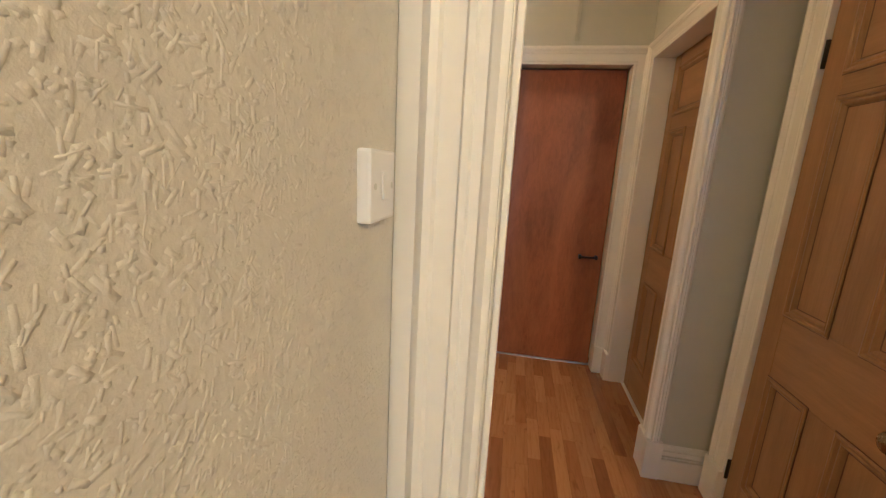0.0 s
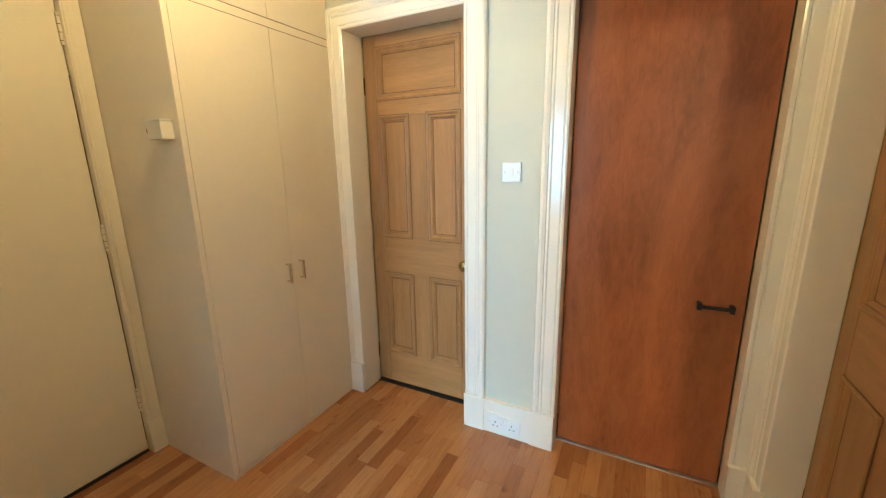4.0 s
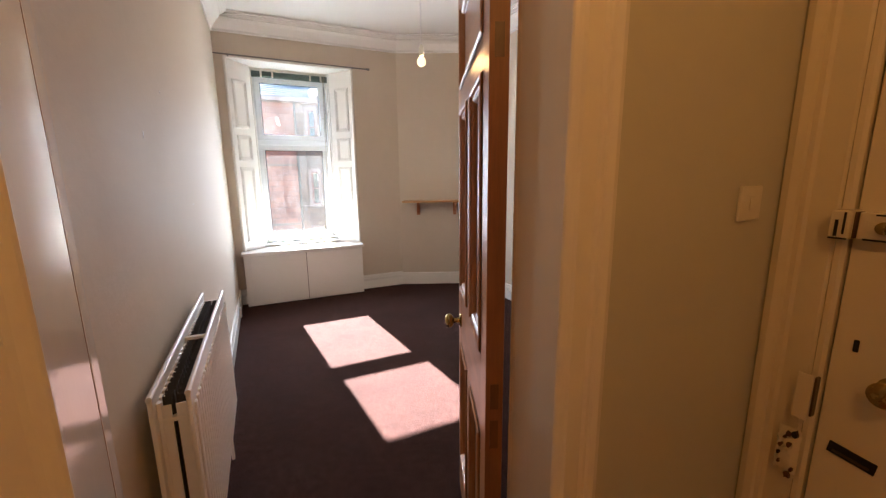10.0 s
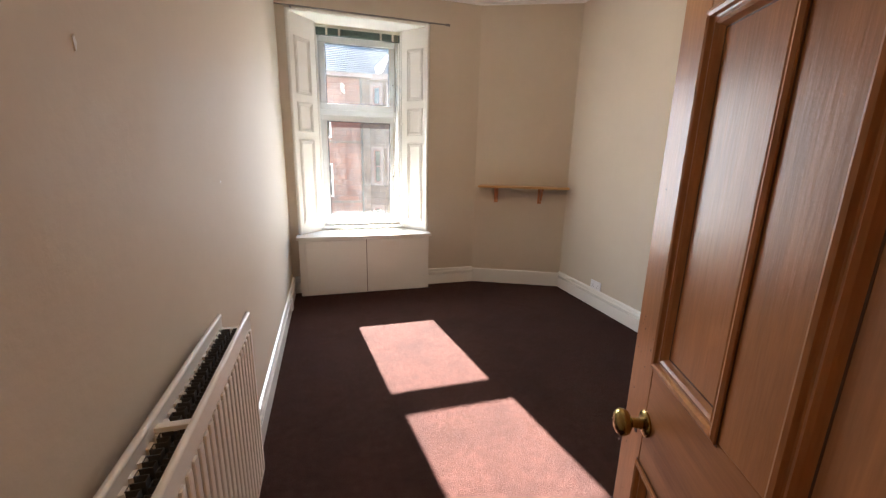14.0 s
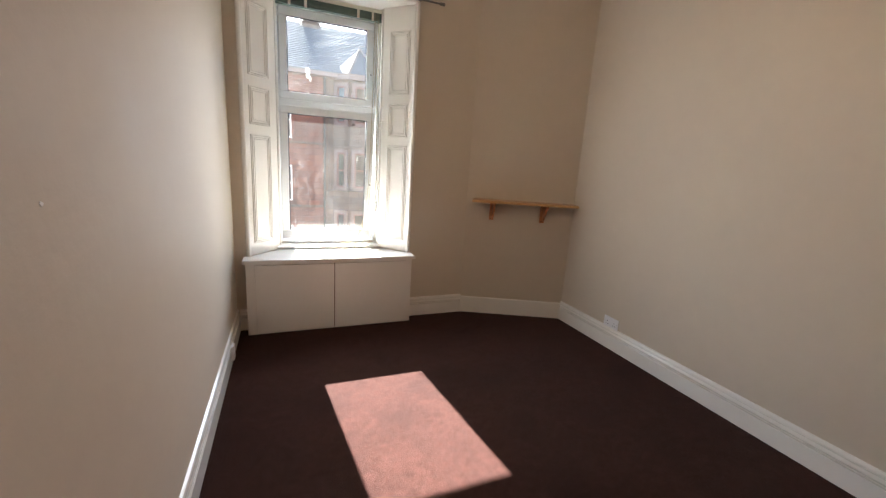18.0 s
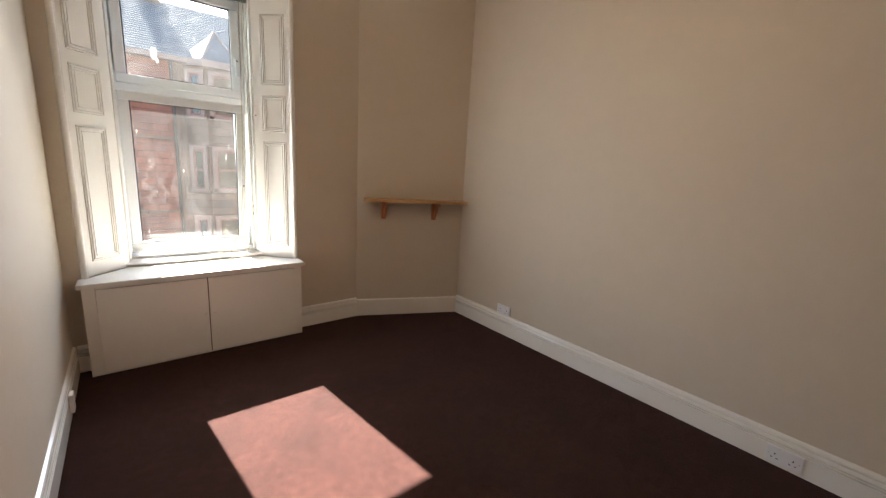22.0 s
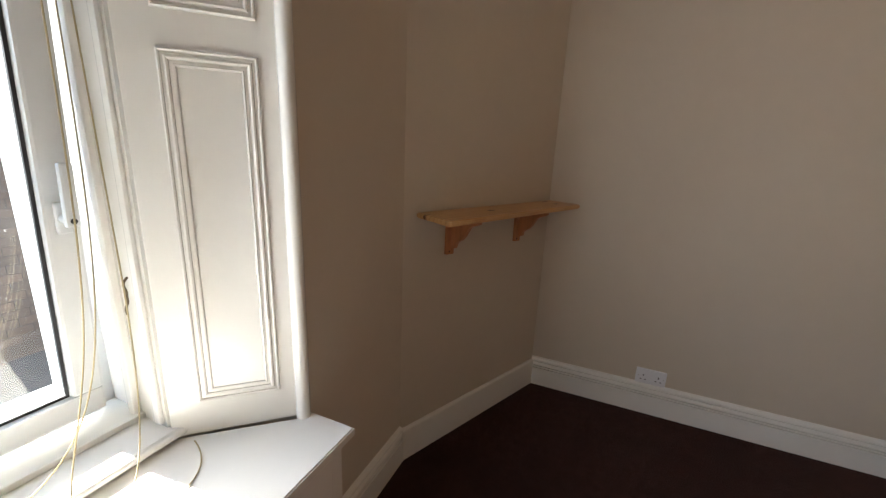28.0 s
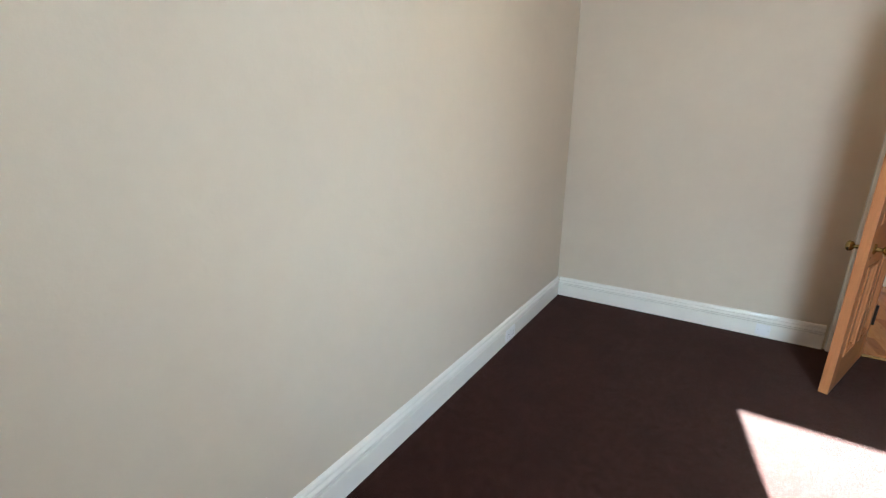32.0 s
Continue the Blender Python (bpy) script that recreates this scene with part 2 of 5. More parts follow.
M_RED = mat("red mahogany veneer", (0.29, 0.094, 0.020), 0.45, vary=0.48, scale=1.7, bump=0.0003, bscale=20, stretch=(2.4, 2.4, 0.7), spec=0.3, stain=(0.36, 0.14, 0.036), stain_scale=0.9, stain_cut=(0.42, 0.75), warp=1.2)


def knotty():
    """Varnished pine with growth lines along the slanting wall and dark knots."""
    m = bpy.data.materials.new("varnished knotty pine")
    m.use_nodes = True
    nt = m.node_tree
    b = nt.nodes["Principled BSDF"]
    b.inputs["Roughness"].default_value = 0.36
    tc = nt.nodes.new("ShaderNodeTexCoord")
    rot = nt.nodes.new("ShaderNodeMapping")
    rot.inputs["Rotation"].default_value = (0, 0, radians(24))
    nt.links.new(tc.outputs["Object"], rot.inputs[0])

    def scaled(v):
        mp = nt.nodes.new("ShaderNodeMapping")
        mp.inputs["Scale"].default_value = v
        nt.links.new(rot.outputs[0], mp.inputs[0])
        return mp.outputs[0]

    wv = nt.nodes.new("ShaderNodeTexWave")
    wv.bands_direction = "Y"
    for k, v in (("Scale", 6.5), ("Distortion", 9.0), ("Detail", 3.0), ("Detail Scale", 1.2)):
        wv.inputs[k].default_value = v
    nt.links.new(scaled((0.35, 2.2, 2.2)), wv.inputs[0])
    fine = nt.nodes.new("ShaderNodeTexNoise")
    fine.inputs["Scale"].default_value = 20.0
    fine.inputs["Detail"].default_value = 5.0
    nt.links.new(scaled((0.5, 12, 12)), fine.inputs["Vector"])
    vo = nt.nodes.new("ShaderNodeTexVoronoi")
    vo.inputs["Scale"].default_value = 6.5
    nt.links.new(scaled((0.75, 1.3, 1.3)), vo.inputs["Vector"])

    def mix(fac, lo, hi, a, z):
        r = nt.nodes.new("ShaderNodeMapRange")
        r.interpolation_type = "SMOOTHSTEP"
        r.inputs[1].default_value, r.inputs[2].default_value = lo, hi
        nt.links.new(fac, r.inputs[0])
        x = nt.nodes.new("ShaderNodeMix")
        x.data_type = "RGBA"
        nt.links.new(r.outputs[0], x.inputs[0])
        for k, v in ((6, a), (7, z)):
            if isinstance(v, tuple):
                x.inputs[k].default_value = (*v, 1)
            else:
                nt.links.new(v, x.inputs[k])
        return x.outputs[2]

    c = mix(wv.outputs["Fac"], 0.35, 0.95, (0.56, 0.34, 0.145), (0.45, 0.235, 0.082))
    c2 = mix(fine.outputs["Fac"], 0.35, 0.7, c, (0.54, 0.31, 0.12))
    c3 = mix(vo.outputs["Distance"], 0.08, 0.13, (0.10, 0.035, 0.012), c2)
    nt.links.new(c3, b.inputs["Base Color"])
    return m


M_SHELF = knotty()
M_BRACKET = mat("red varnished pine", (0.47, 0.19, 0.075), 0.35, vary=0.35, scale=3.0, bump=0.0003, bscale=18, stretch=(12, 12, 0.9), spec=0.4)


def laminate():
    """Printed oak strips: each strip its own tone, with flame figure and dark knots."""
    m = bpy.data.materials.new("oak laminate")
    m.use_nodes = True
    nt = m.node_tree
    b = nt.nodes["Principled BSDF"]
    b.inputs["Roughness"].default_value = 0.24
    oi = nt.nodes.new("ShaderNodeObjectInfo")
    tone = nt.nodes.new("ShaderNodeValToRGB")
    for k, (p, c) in enumerate(((0.0, (0.24, 0.095, 0.023)), (0.22, (0.34, 0.155, 0.040)), (0.6, (0.41, 0.20, 0.056)), (1.0, (0.47, 0.245, 0.072)))):
        e = tone.color_ramp.elements[k] if k < 2 else tone.color_ramp.elements.new(p)
        e.position, e.color = p, (*c, 1)
    nt.links.new(oi.outputs["Random"], tone.inputs[0])
    tc = nt.nodes.new("ShaderNodeTexCoord")
    sh = nt.nodes.new("ShaderNodeVectorMath")
    sh.operation = "MULTIPLY_ADD"
    nt.links.new(oi.outputs["Random"], sh.inputs[0])
    sh.inputs[1].default_value = (37.0, 53.0, 11.0)
    nt.links.new(tc.outputs["Object"], sh.inputs[2])

    def noise(stretch, scale, detail, lo, hi):
        mp = nt.nodes.new("ShaderNodeMapping")
        mp.inputs["Scale"].default_value = stretch
        nt.links.new(sh.outputs[0], mp.inputs[0])
        n = nt.nodes.new("ShaderNodeTexNoise")
        n.inputs["Scale"].default_value, n.inputs["Detail"].default_value = scale, detail
        n.inputs["Distortion"].default_value = 0.6
        nt.links.new(mp.outputs[0], n.inputs["Vector"])
        r = nt.nodes.new("ShaderNodeMapRange")
        r.inputs[1].default_value, r.inputs[2].default_value = lo, hi
        nt.links.new(n.outputs["Fac"], r.inputs[0])
        return r.outputs[0]

    col = tone.outputs[0]
    for fac, amt, c in ((noise((26, 2.2, 1), 3.0, 6.0, 0.45, 0.70), 0.45, (0.62, 0.50, 0.40)), (noise((10, 5.0, 1), 2.2, 5.0, 0.62, 0.80), 0.8, (0.42, 0.28, 0.20))):
        am = nt.nodes.new("ShaderNodeMath")
        am.operation = "MULTIPLY"
        am.inputs[1].default_value = amt
        nt.links.new(fac, am.inputs[0])
        x = nt.nodes.new("ShaderNodeMix")
        x.data_type, x.blend_type = "RGBA", "MULTIPLY"
        nt.links.new(am.outputs[0], x.inputs[0])
        nt.links.new(col, x.inputs[6])
        x.inputs[7].default_value = (*c, 1)
        col = x.outputs[2]
    nt.links.new(col, b.inputs["Base Color"])
    return m


M_PLANK = laminate()
# brown darkened to put shade on the door edge; also colours a joint
M_EDGE = mat("dark brown edge and joint", (0.23, 0.095, 0.036), 0.45, vary=0.3, scale=3, stretch=(9, 9, 0.7), bump=0.0004, bscale=20)
M_SEAM = mat("dark joint", (0.16, 0.07, 0.025), 0.6)
M_CARPET = mat("aubergine wool carpet", (0.040, 0.0160, 0.0126), 0.97, vary=0.60, scale=24.0, bump=0.006, bscale=230, spec=0.04, detail=10.0, stain=(0.024, 0.0100, 0.0084), stain_scale=3.2, stain_cut=(0.46, 0.64))
wool = M_CARPET.node_tree.nodes["Principled BSDF"]
wool.inputs["Sheen Weight"].default_value = 0.085
wool.inputs["Sheen Roughness"].default_value = 0.45
wool.inputs["Sheen Tint"].default_value = (1.0, 0.76, 0.68, 1)
M_BRASS = mat("worn brass", (0.40, 0.295, 0.105), 0.24, metal=1.0, vary=0.08, scale=25, rvary=0.06)
M_DKBRASS = mat("tarnished dark brass", (0.13, 0.10, 0.06), 0.4, metal=0.8, vary=0.3, scale=60)
M_BLACK = mat("black iron", (0.018, 0.017, 0.016), 0.45, metal=0.4)
M_PLASTIC = mat("white plastic", (0.80, 0.80, 0.82), 0.3, spec=0.5)
M_OFFPL = mat("off white plastic", (0.74, 0.72, 0.64), 0.35)
M_PVC = mat("white window plastic", (0.69, 0.705, 0.71), 0.28, vary=0.02, scale=8)
M_RUBBER = mat("black rubber", (0.02, 0.02, 0.022), 0.6)
M_STEEL = mat("brushed steel", (0.62, 0.62, 0.60), 0.32, metal=1.0)
M_ROD = mat("dull grey steel", (0.20, 0.19, 0.18), 0.45, metal=0.8)
M_CHROME = mat("pale satin nickel", (0.72, 0.66, 0.55), 0.25, metal=1.0)
M_RAD = mat("white enamel", (0.80, 0.79, 0.76), 0.28, spec=0.5)
M_FIN = mat("dark grey fins", (0.055, 0.055, 0.06), 0.7, vary=0.3, scale=30)
M_GREEN = mat("grey green slats", (0.10, 0.15, 0.13), 0.5, vary=0.1, scale=20)
M_CORD = mat("yellowed cord", (0.42, 0.35, 0.20), 0.7)
M_SLOT = mat("black slot glass", (0.004, 0.004, 0.005), 0.15)
M_GLASS = glass("dirty window glass", 0.010)
M_GLASSUP = glass("dusty upper window glass", 0.011)
M_BULB = emit("warm lit bulb", (1.0, 0.66, 0.28), 0.07)

# ---- mesh helpers ----


def box(bm, x0, x1, y0, y1, z0, z1, bevel=0.0):
    """A box between two corners."""
    m = Matrix.LocRotScale(((x0 + x1) / 2, (y0 + y1) / 2, (z0 + z1) / 2), None, (abs(x1 - x0), abs(y1 - y0), abs(z1 - z0)))
    r = bmesh.ops.create_cube(bm, size=1.0, matrix=m)
    if bevel:
        es = {e for v in r["verts"] for e in v.link_edges}
        bmesh.ops.bevel(bm, geom=list(es), offset=bevel, segments=2, profile=0.6, affect="EDGES")
    return bm


def cyl(bm, p, q, r, r2=None, n=16, cap=True):
    """A round bar or cone from p to q."""
    p, q = Vector(p), Vector(q)
    d = q - p
    m = Matrix.Translation((p + q) / 2) @ d.to_track_quat("Z", "Y").to_matrix().to_4x4()
    bmesh.ops.create_cone(bm, cap_ends=cap, segments=n, radius1=r, radius2=r if r2 is None else r2, depth=d.length, matrix=m)
    return bm


def prism(bm, pts, z0, z1):
    """A polygon in plan raised from z0 to z1."""
    lo = [bm.verts.new((x, y, z0)) for x, y in pts]
    hi = [bm.verts.new((x, y, z1)) for x, y in pts]
    n = len(pts)
    bm.faces.new(lo)
    bm.faces.new(hi)
    for i in range(n):
        bm.faces.new((lo[i], lo[(i + 1) % n], hi[(i + 1) % n], hi[i]))
    bmesh.ops.recalc_face_normals(bm, faces=bm.faces)
    return bm


def sweep(bm, profile, p, q, out, up=(0, 0, 1), cut0=0.0, cut1=0.0):
    """A moulding from p to q: profile points (reach along out, height along up); cut: mitre, shift of the ends per reach."""
    p, q, out, up = Vector(p), Vector(q), Vector(out).normalized(), Vector(up).normalized()
    d = (q - p).normalized()
    a = [bm.verts.new(p + out * u + up * v + d * u * cut0) for u, v in profile]
    b = [bm.verts.new(q + out * u + up * v + d * u * cut1) for u, v in profile]
    n = len(profile)
    for i in range(n):
        bm.faces.new((a[i], a[(i + 1) % n], b[(i + 1) % n], b[i]))
    bm.faces.new(a)
    bm.faces.new(b)
    bmesh.ops.recalc_face_normals(bm, faces=bm.faces)
    return bm


def lathe(bm, prof, m=Matrix(), n=20):
    """Turn a profile of (radius, height) about z, then place it by m."""
    rings = []
    for r, h in prof:
        rings.append([bm.verts.new(m @ Vector((r * math.cos(2 * math.pi * i / n), r * math.sin(2 * math.pi * i / n), h))) for i in range(n)])
    for a, b in zip(rings, rings[1:]):
        for i in range(n):
            bm.faces.new((a[i], a[(i + 1) % n], b[(i + 1) % n], b[i]))
    bm.faces.new(rings[0])
    bm.faces.new(rings[-1])
    bmesh.ops.recalc_face_normals(bm, faces=bm.faces)
    return bm


def solid(name, bm, material, smooth=False):
    me = bpy.data.meshes.new(name)
    bm.to_mesh(me)
    bm.free()
    me.materials.append(material)
    if smooth:
        for f in me.polygons:
            f.use_smooth = True
        me.set_sharp_from_angle(angle=radians(35))
    return new(name, me)


def thing(name, bm, material, label, category, group="", kind="", smooth=False):
    return tagged(solid(name, bm, material, smooth), label, category, group, kind)


def holder(name, m, label, category, group="", kind=""):
    ob = new(name)
    ob.empty_display_size = 0.05
    ob.matrix_world = m
    return tagged(ob, label, category, group, kind)


def part(name, bm, material, parent, label="", smooth=False):
    ob = solid(name, bm, material, smooth)
    ob.parent = parent
    if label:
        ob["label"] = label
    return ob


def B():
    return bmesh.new()


def struct(name, bm, material, label, smooth=False):
    return thing(name, bm, material, label, name.split("_")[0], "", "structure", smooth)


# ---- shell of the place ----
BX0, BX1, BY0, BZ = -2.9, -0.068, -3.188, 3.03
DOORTOP = 2.07
HALLZ = 2.85

struct("wall_bed_west", box(B(), BX0 - 0.2, BX0, -3.8, 1.05, -0.1, BZ + 0.1), M_WALL, "cream painted plaster wall")
struct("wall_bed_east", box(B(), BX1, -0.014, BY0, 1.0, -0.1, BZ + 0.1), M_WALL, "cream painted plaster wall")
bm = B()
prism(bm, [(-2.0, -3.188), (-2.9, -2.788), (-2.9, -3.188)], -0.1, BZ + 0.05)
struct("wall_bed_corner", bm, M_WALL, "cream painted slanting corner wall")
bm = B()
box(bm, BX0, -0.925, 0.905, 0.975, -0.1, BZ + 0.1)
box(bm, -0.925, -0.13, 0.905, 0.975, DOORTOP + 0.025, BZ + 0.1)
struct("wall_bed_back", bm, M_WALL, "cream painted wall with a doorway")
bm = B()
box(bm, -1.9, -0.925, 0.975, 1.046, -0.1, HALLZ)
box(bm, -0.925, -0.13, 0.975, 1.046, DOORTOP + 0.025, HALLZ)
struct("wall_hall_south", bm, M_HALLWALL, "pale sage painted hall wall with a doorway")
struct("wall_nib", box(B(), -0.13, 0.17, 0.905, 1.04, -0.1, BZ + 0.1), M_HALLWALL, "short pale wall between two doorways")
struct("wall_nib_lobby", box(B(), 0.045, 0.17, 0.845, 0.905, -0.1, BZ + 0.1), M_HALLWALL, "short wall beside the lobby opening")
bm = B()
box(bm, BX0, -1.468, -3.80, BY0, -0.1, BZ + 0.1)
prism(bm, [(-1.468, -3.19), (-1.468, -3.80), (-1.255, -3.80), (-1.255, -3.43)], -0.1, BZ)
prism(bm, [(-0.152, -3.19), (-0.152, -3.80), (-0.365, -3.80), (-0.365, -3.43)], -0.1, BZ)
box(bm, -0.152, 0.1, -3.80, BY0, -0.1, BZ + 0.1)
box(bm, -1.468, -0.152, -3.80, BY0 - 0.002, 2.635, BZ + 0.1)
box(bm, -1.468, -0.152, -3.80, -3.60, -0.1, 0.59)
struct("wall_window", bm, M_WALL, "cream painted outer wall with a deep window recess")
struct("ceiling_bed", box(B(), BX0 - 0.1, 0.0, -3.8, 1.05, BZ, BZ + 0.1), M_CEIL, "white painted ceiling")
struct("ceiling_hall", box(B(), -1.8, 1.6, 1.046, 3.3, HALLZ, HALLZ + 0.1), M_CEIL, "white hall ceiling")
struct("ceiling_lobby", box(B(), 0.0, 3.2, -3.4, 1.046, HALLZ, HALLZ + 0.1), M_CEIL, "white lobby ceiling")
struct("floor_carpet", box(B(), BX0, BX1, BY0 - 0.1, 0.93, -0.08, 0.0), M_CARPET, "unseen lobby floor, made dark to cut bounced light with trodden patches")

# textured lobby wall and the lobby round the start
wall_lobby = struct("wall_lobby", box(B(), -0.014, 0.042, -3.4, 0.905, -0.1, HALLZ), M_TEXT, "beige painted wallpaper with a raised stroke texture")
bm = B()
box(bm, 0.042, 0.6, -3.5, -3.3, -0.1, HALLZ)
box(bm, 2.0, 3.2, -3.5, -3.3, -0.1, HALLZ)
box(bm, 0.6, 2.0, -3.5, -3.3, -0.1, 0.7)
box(bm, 0.6, 2.0, -3.5, -3.3, 2.4, HALLZ)
struct("wall_lobby_south", bm, M_WALL, "plain painted wall with a window opening")
# opaque panel out of view, added to block direct sun through the opening
struct("lobby_roller_blind", box(B(), 0.58, 2.02, -3.298, -3.290, 0.68, 2.42), M_CEIL, "added unseen white panel that keeps sun out of the lobby")
struct("wall_lobby_east", box(B(), 3.2, 3.3, -3.5, 1.1, -0.1, HALLZ), M_WALL, "plain painted wall")
struct("wall_lobby_north", box(B(), 1.06, 3.2, 0.80, 1.03, -0.1, HALLZ), M_WALL, "plain painted wall")
struct("lintel_lobby", box(B(), 0.17, 1.06, 0.80, 1.03, 2.12, HALLZ), M_HALLWALL, "wall over the lobby opening")

# hall walls
bm = B()
box(bm, -1.8, -1.0, 3.012, 3.3, -0.1, HALLZ)
box(bm, -0.29, 0.13, 3.012, 3.3, -0.1, HALLZ)
box(bm, 0.88, 1.3, 3.012, 3.3, -0.1, HALLZ)
box(bm, -1.0, -0.29, 3.012, 3.3, 2.09, HALLZ)
box(bm, 0.13, 0.88, 3.012, 3.3, 2.06, HALLZ)
struct("wall_hall_end", bm, M_HALLWALL, "pale sage painted wall with two doorways")
bm = B()
box(bm, -1.85, -1.66, 1.046, 1.17, -0.1, HALLZ)
box(bm, -1.85, -1.66, 2.125, 2.30, -0.1, HALLZ)
box(bm, -1.85, -1.66, 1.17, 2.125, 2.12, HALLZ)
box(bm, -1.95, -1.86, 1.046, 3.0, -0.1, HALLZ)
struct("wall_front", bm, M_HALLWALL, "pale painted wall round the entrance door")
bm = B()
box(bm, 0.95, 1.10, 2.03, 2.13, -0.1, HALLZ)
box(bm, 0.95, 1.10, 2.90, 3.012, -0.1, HALLZ)
box(bm, 0.95, 1.10, 2.13, 2.90, 2.09, HALLZ)
box(bm, 1.10, 1.35, 2.03, 2.10, -0.1, HALLZ)
box(bm, 1.15, 1.30, 2.10, 3.1, -0.1, HALLZ)
struct("wall_hall_east", bm, M_HALLWALL, "pale painted wall with a recessed doorway")
bm = B()
box(bm, 1.19, 1.35, 1.90, 2.03, -0.1, HALLZ)
box(bm, 1.19, 1.35, 1.03, 1.13, -0.1, HALLZ)
box(bm, 1.19, 1.35, 1.13, 1.90, 2.09, HALLZ)
box(bm, 1.30, 1.40, 1.0, 2.1, -0.1, HALLZ)
struct("wall_hall_near", bm, M_HALLWALL, "pale painted wall with a doorway")


# plain unseen wall that closes the hall, added to stop sky leaking round doors
struct("wall_hall_back", box(B(), -2.0, 1.5, 3.30, 3.40, -0.1, HALLZ + 0.1), M_HALLWALL, "plain wall behind the doors")
# unseen outer wall, added to reflect in far panes and bounce sun across
M_OUTER = mat("pale outer sandstone", (0.24, 0.18, 0.13), 0.85, vary=0.2, scale=0.8, bump=0.006, bscale=4)
bm = B()
box(bm, -16, -1.262, -3.90, -3.802, -7.0, 8.0)
box(bm, 2.0, 14, -3.90, -3.802, -7.0, 8.0)
box(bm, -1.262, -0.35, -3.90, -3.802, -7.0, 0.60)
box(bm, -1.262, -0.35, -3.90, -3.802, 2.63, 8.0)
box(bm, -0.35, 0.60, -3.90, -3.802, -7.0, 8.0)
box(bm, 0.60, 2.0, -3.90, -3.802, -7.0, 0.70)
box(bm, 0.60, 2.0, -3.90, -3.802, 2.40, 8.0)
struct("wall_outer", bm, M_OUTER, "added pale sandstone outer wall, for reflections and bounce")

# ---- trim: skirtings, cornice, door surrounds ----
SKIRT = [(0, 0), (0.020, 0), (0.020, 0.104), (0.019, 0.106), (0.003, 0.1065), (0.003, 0.114), (0.018, 0.1145), (0.018, 0.119), (0.003, 0.1195), (0.003, 0.127), (0.017, 0.128), (0.0165, 0.133), (0.010, 0.144), (0.003, 0.1445), (0.003, 0.150), (0.015, 0.151), (0.015, 0.160), (0.011, 0.170), (0, 0.175)]
PLAIN = [(0, 0), (0.016, 0), (0.016, 0.150), (0.010, 0.158), (0, 0.158)]
CORN = [(0, -0.165), (0.010, -0.165), (0.016, -0.158), (0.016, -0.140), (0.024, -0.134), (0.040, -0.110), (0.064, -0.080), (0.094, -0.058), (0.102, -0.056), (0.102, -0.044), (0.122, -0.044), (0.122, -0.034), (0.142, -0.034), (0.142, -0.022), (0.170, -0.022), (0.170, -0.004), (0, -0.004)]
ARCH = [(0, 0), (0, 0.016), (0.006, 0.020), (0.014, 0.020), (0.017, 0.015), (0.022, 0.018), (0.060, 0.018), (0.066, 0.023), (0.074, 0.023), (0.078, 0.028), (0.090, 0.033), (0.102, 0.030), (0.108, 0.022), (0.108, 0)]


def run(name, prof, pts, label, material, z=0.0, flip=1):
    """A moulding along wall lines; the room lies to the left of each line."""
    for (ax, ay), (bx, by) in pts:
        d = Vector((bx - ax, by - ay, 0)).normalized()
        bm = sweep(B(), prof, (ax, ay, z), (bx, by, z), (-d.y * flip, d.x * flip, 0))
        struct(name, bm, material, label)


run("baseboard_bed", SKIRT, [((BX0, 0.90), (BX0, -2.786)), ((BX1, BY0), (BX1, 0.90)), ((-1.03, 0.905), (BX0 + 0.02, 0.905)), ((-2.002, BY0), (-1.455, BY0)), ((-0.148, BY0), (BX1 - 0.02, BY0))], "white moulded skirting board", M_GLOSS)
run("baseboard_corner", PLAIN, [((BX0 + 0.012, -2.79), (-2.006, BY0 + 0.002))], "plain white painted skirting board", M_GLOSS)
run("trim_cornice", CORN, [((BX0, 0.905), (BX0, -2.788)), ((BX1, BY0), (BX1, 0.905)), ((BX1, 0.905), (BX0, 0.905)), ((-2.0, BY0), (BX1, BY0)), ((BX0, -2.788), (-2.0, BY0))], "white plaster cornice with stepped mouldings", M_CEIL, BZ)
run("baseboard_hall", SKIRT, [((-1.625, 1.046), (-1.013, 1.046)), ((1.19, 2.03), (0.985, 2.03))], "white moulded skirting board", M_GLOSS)


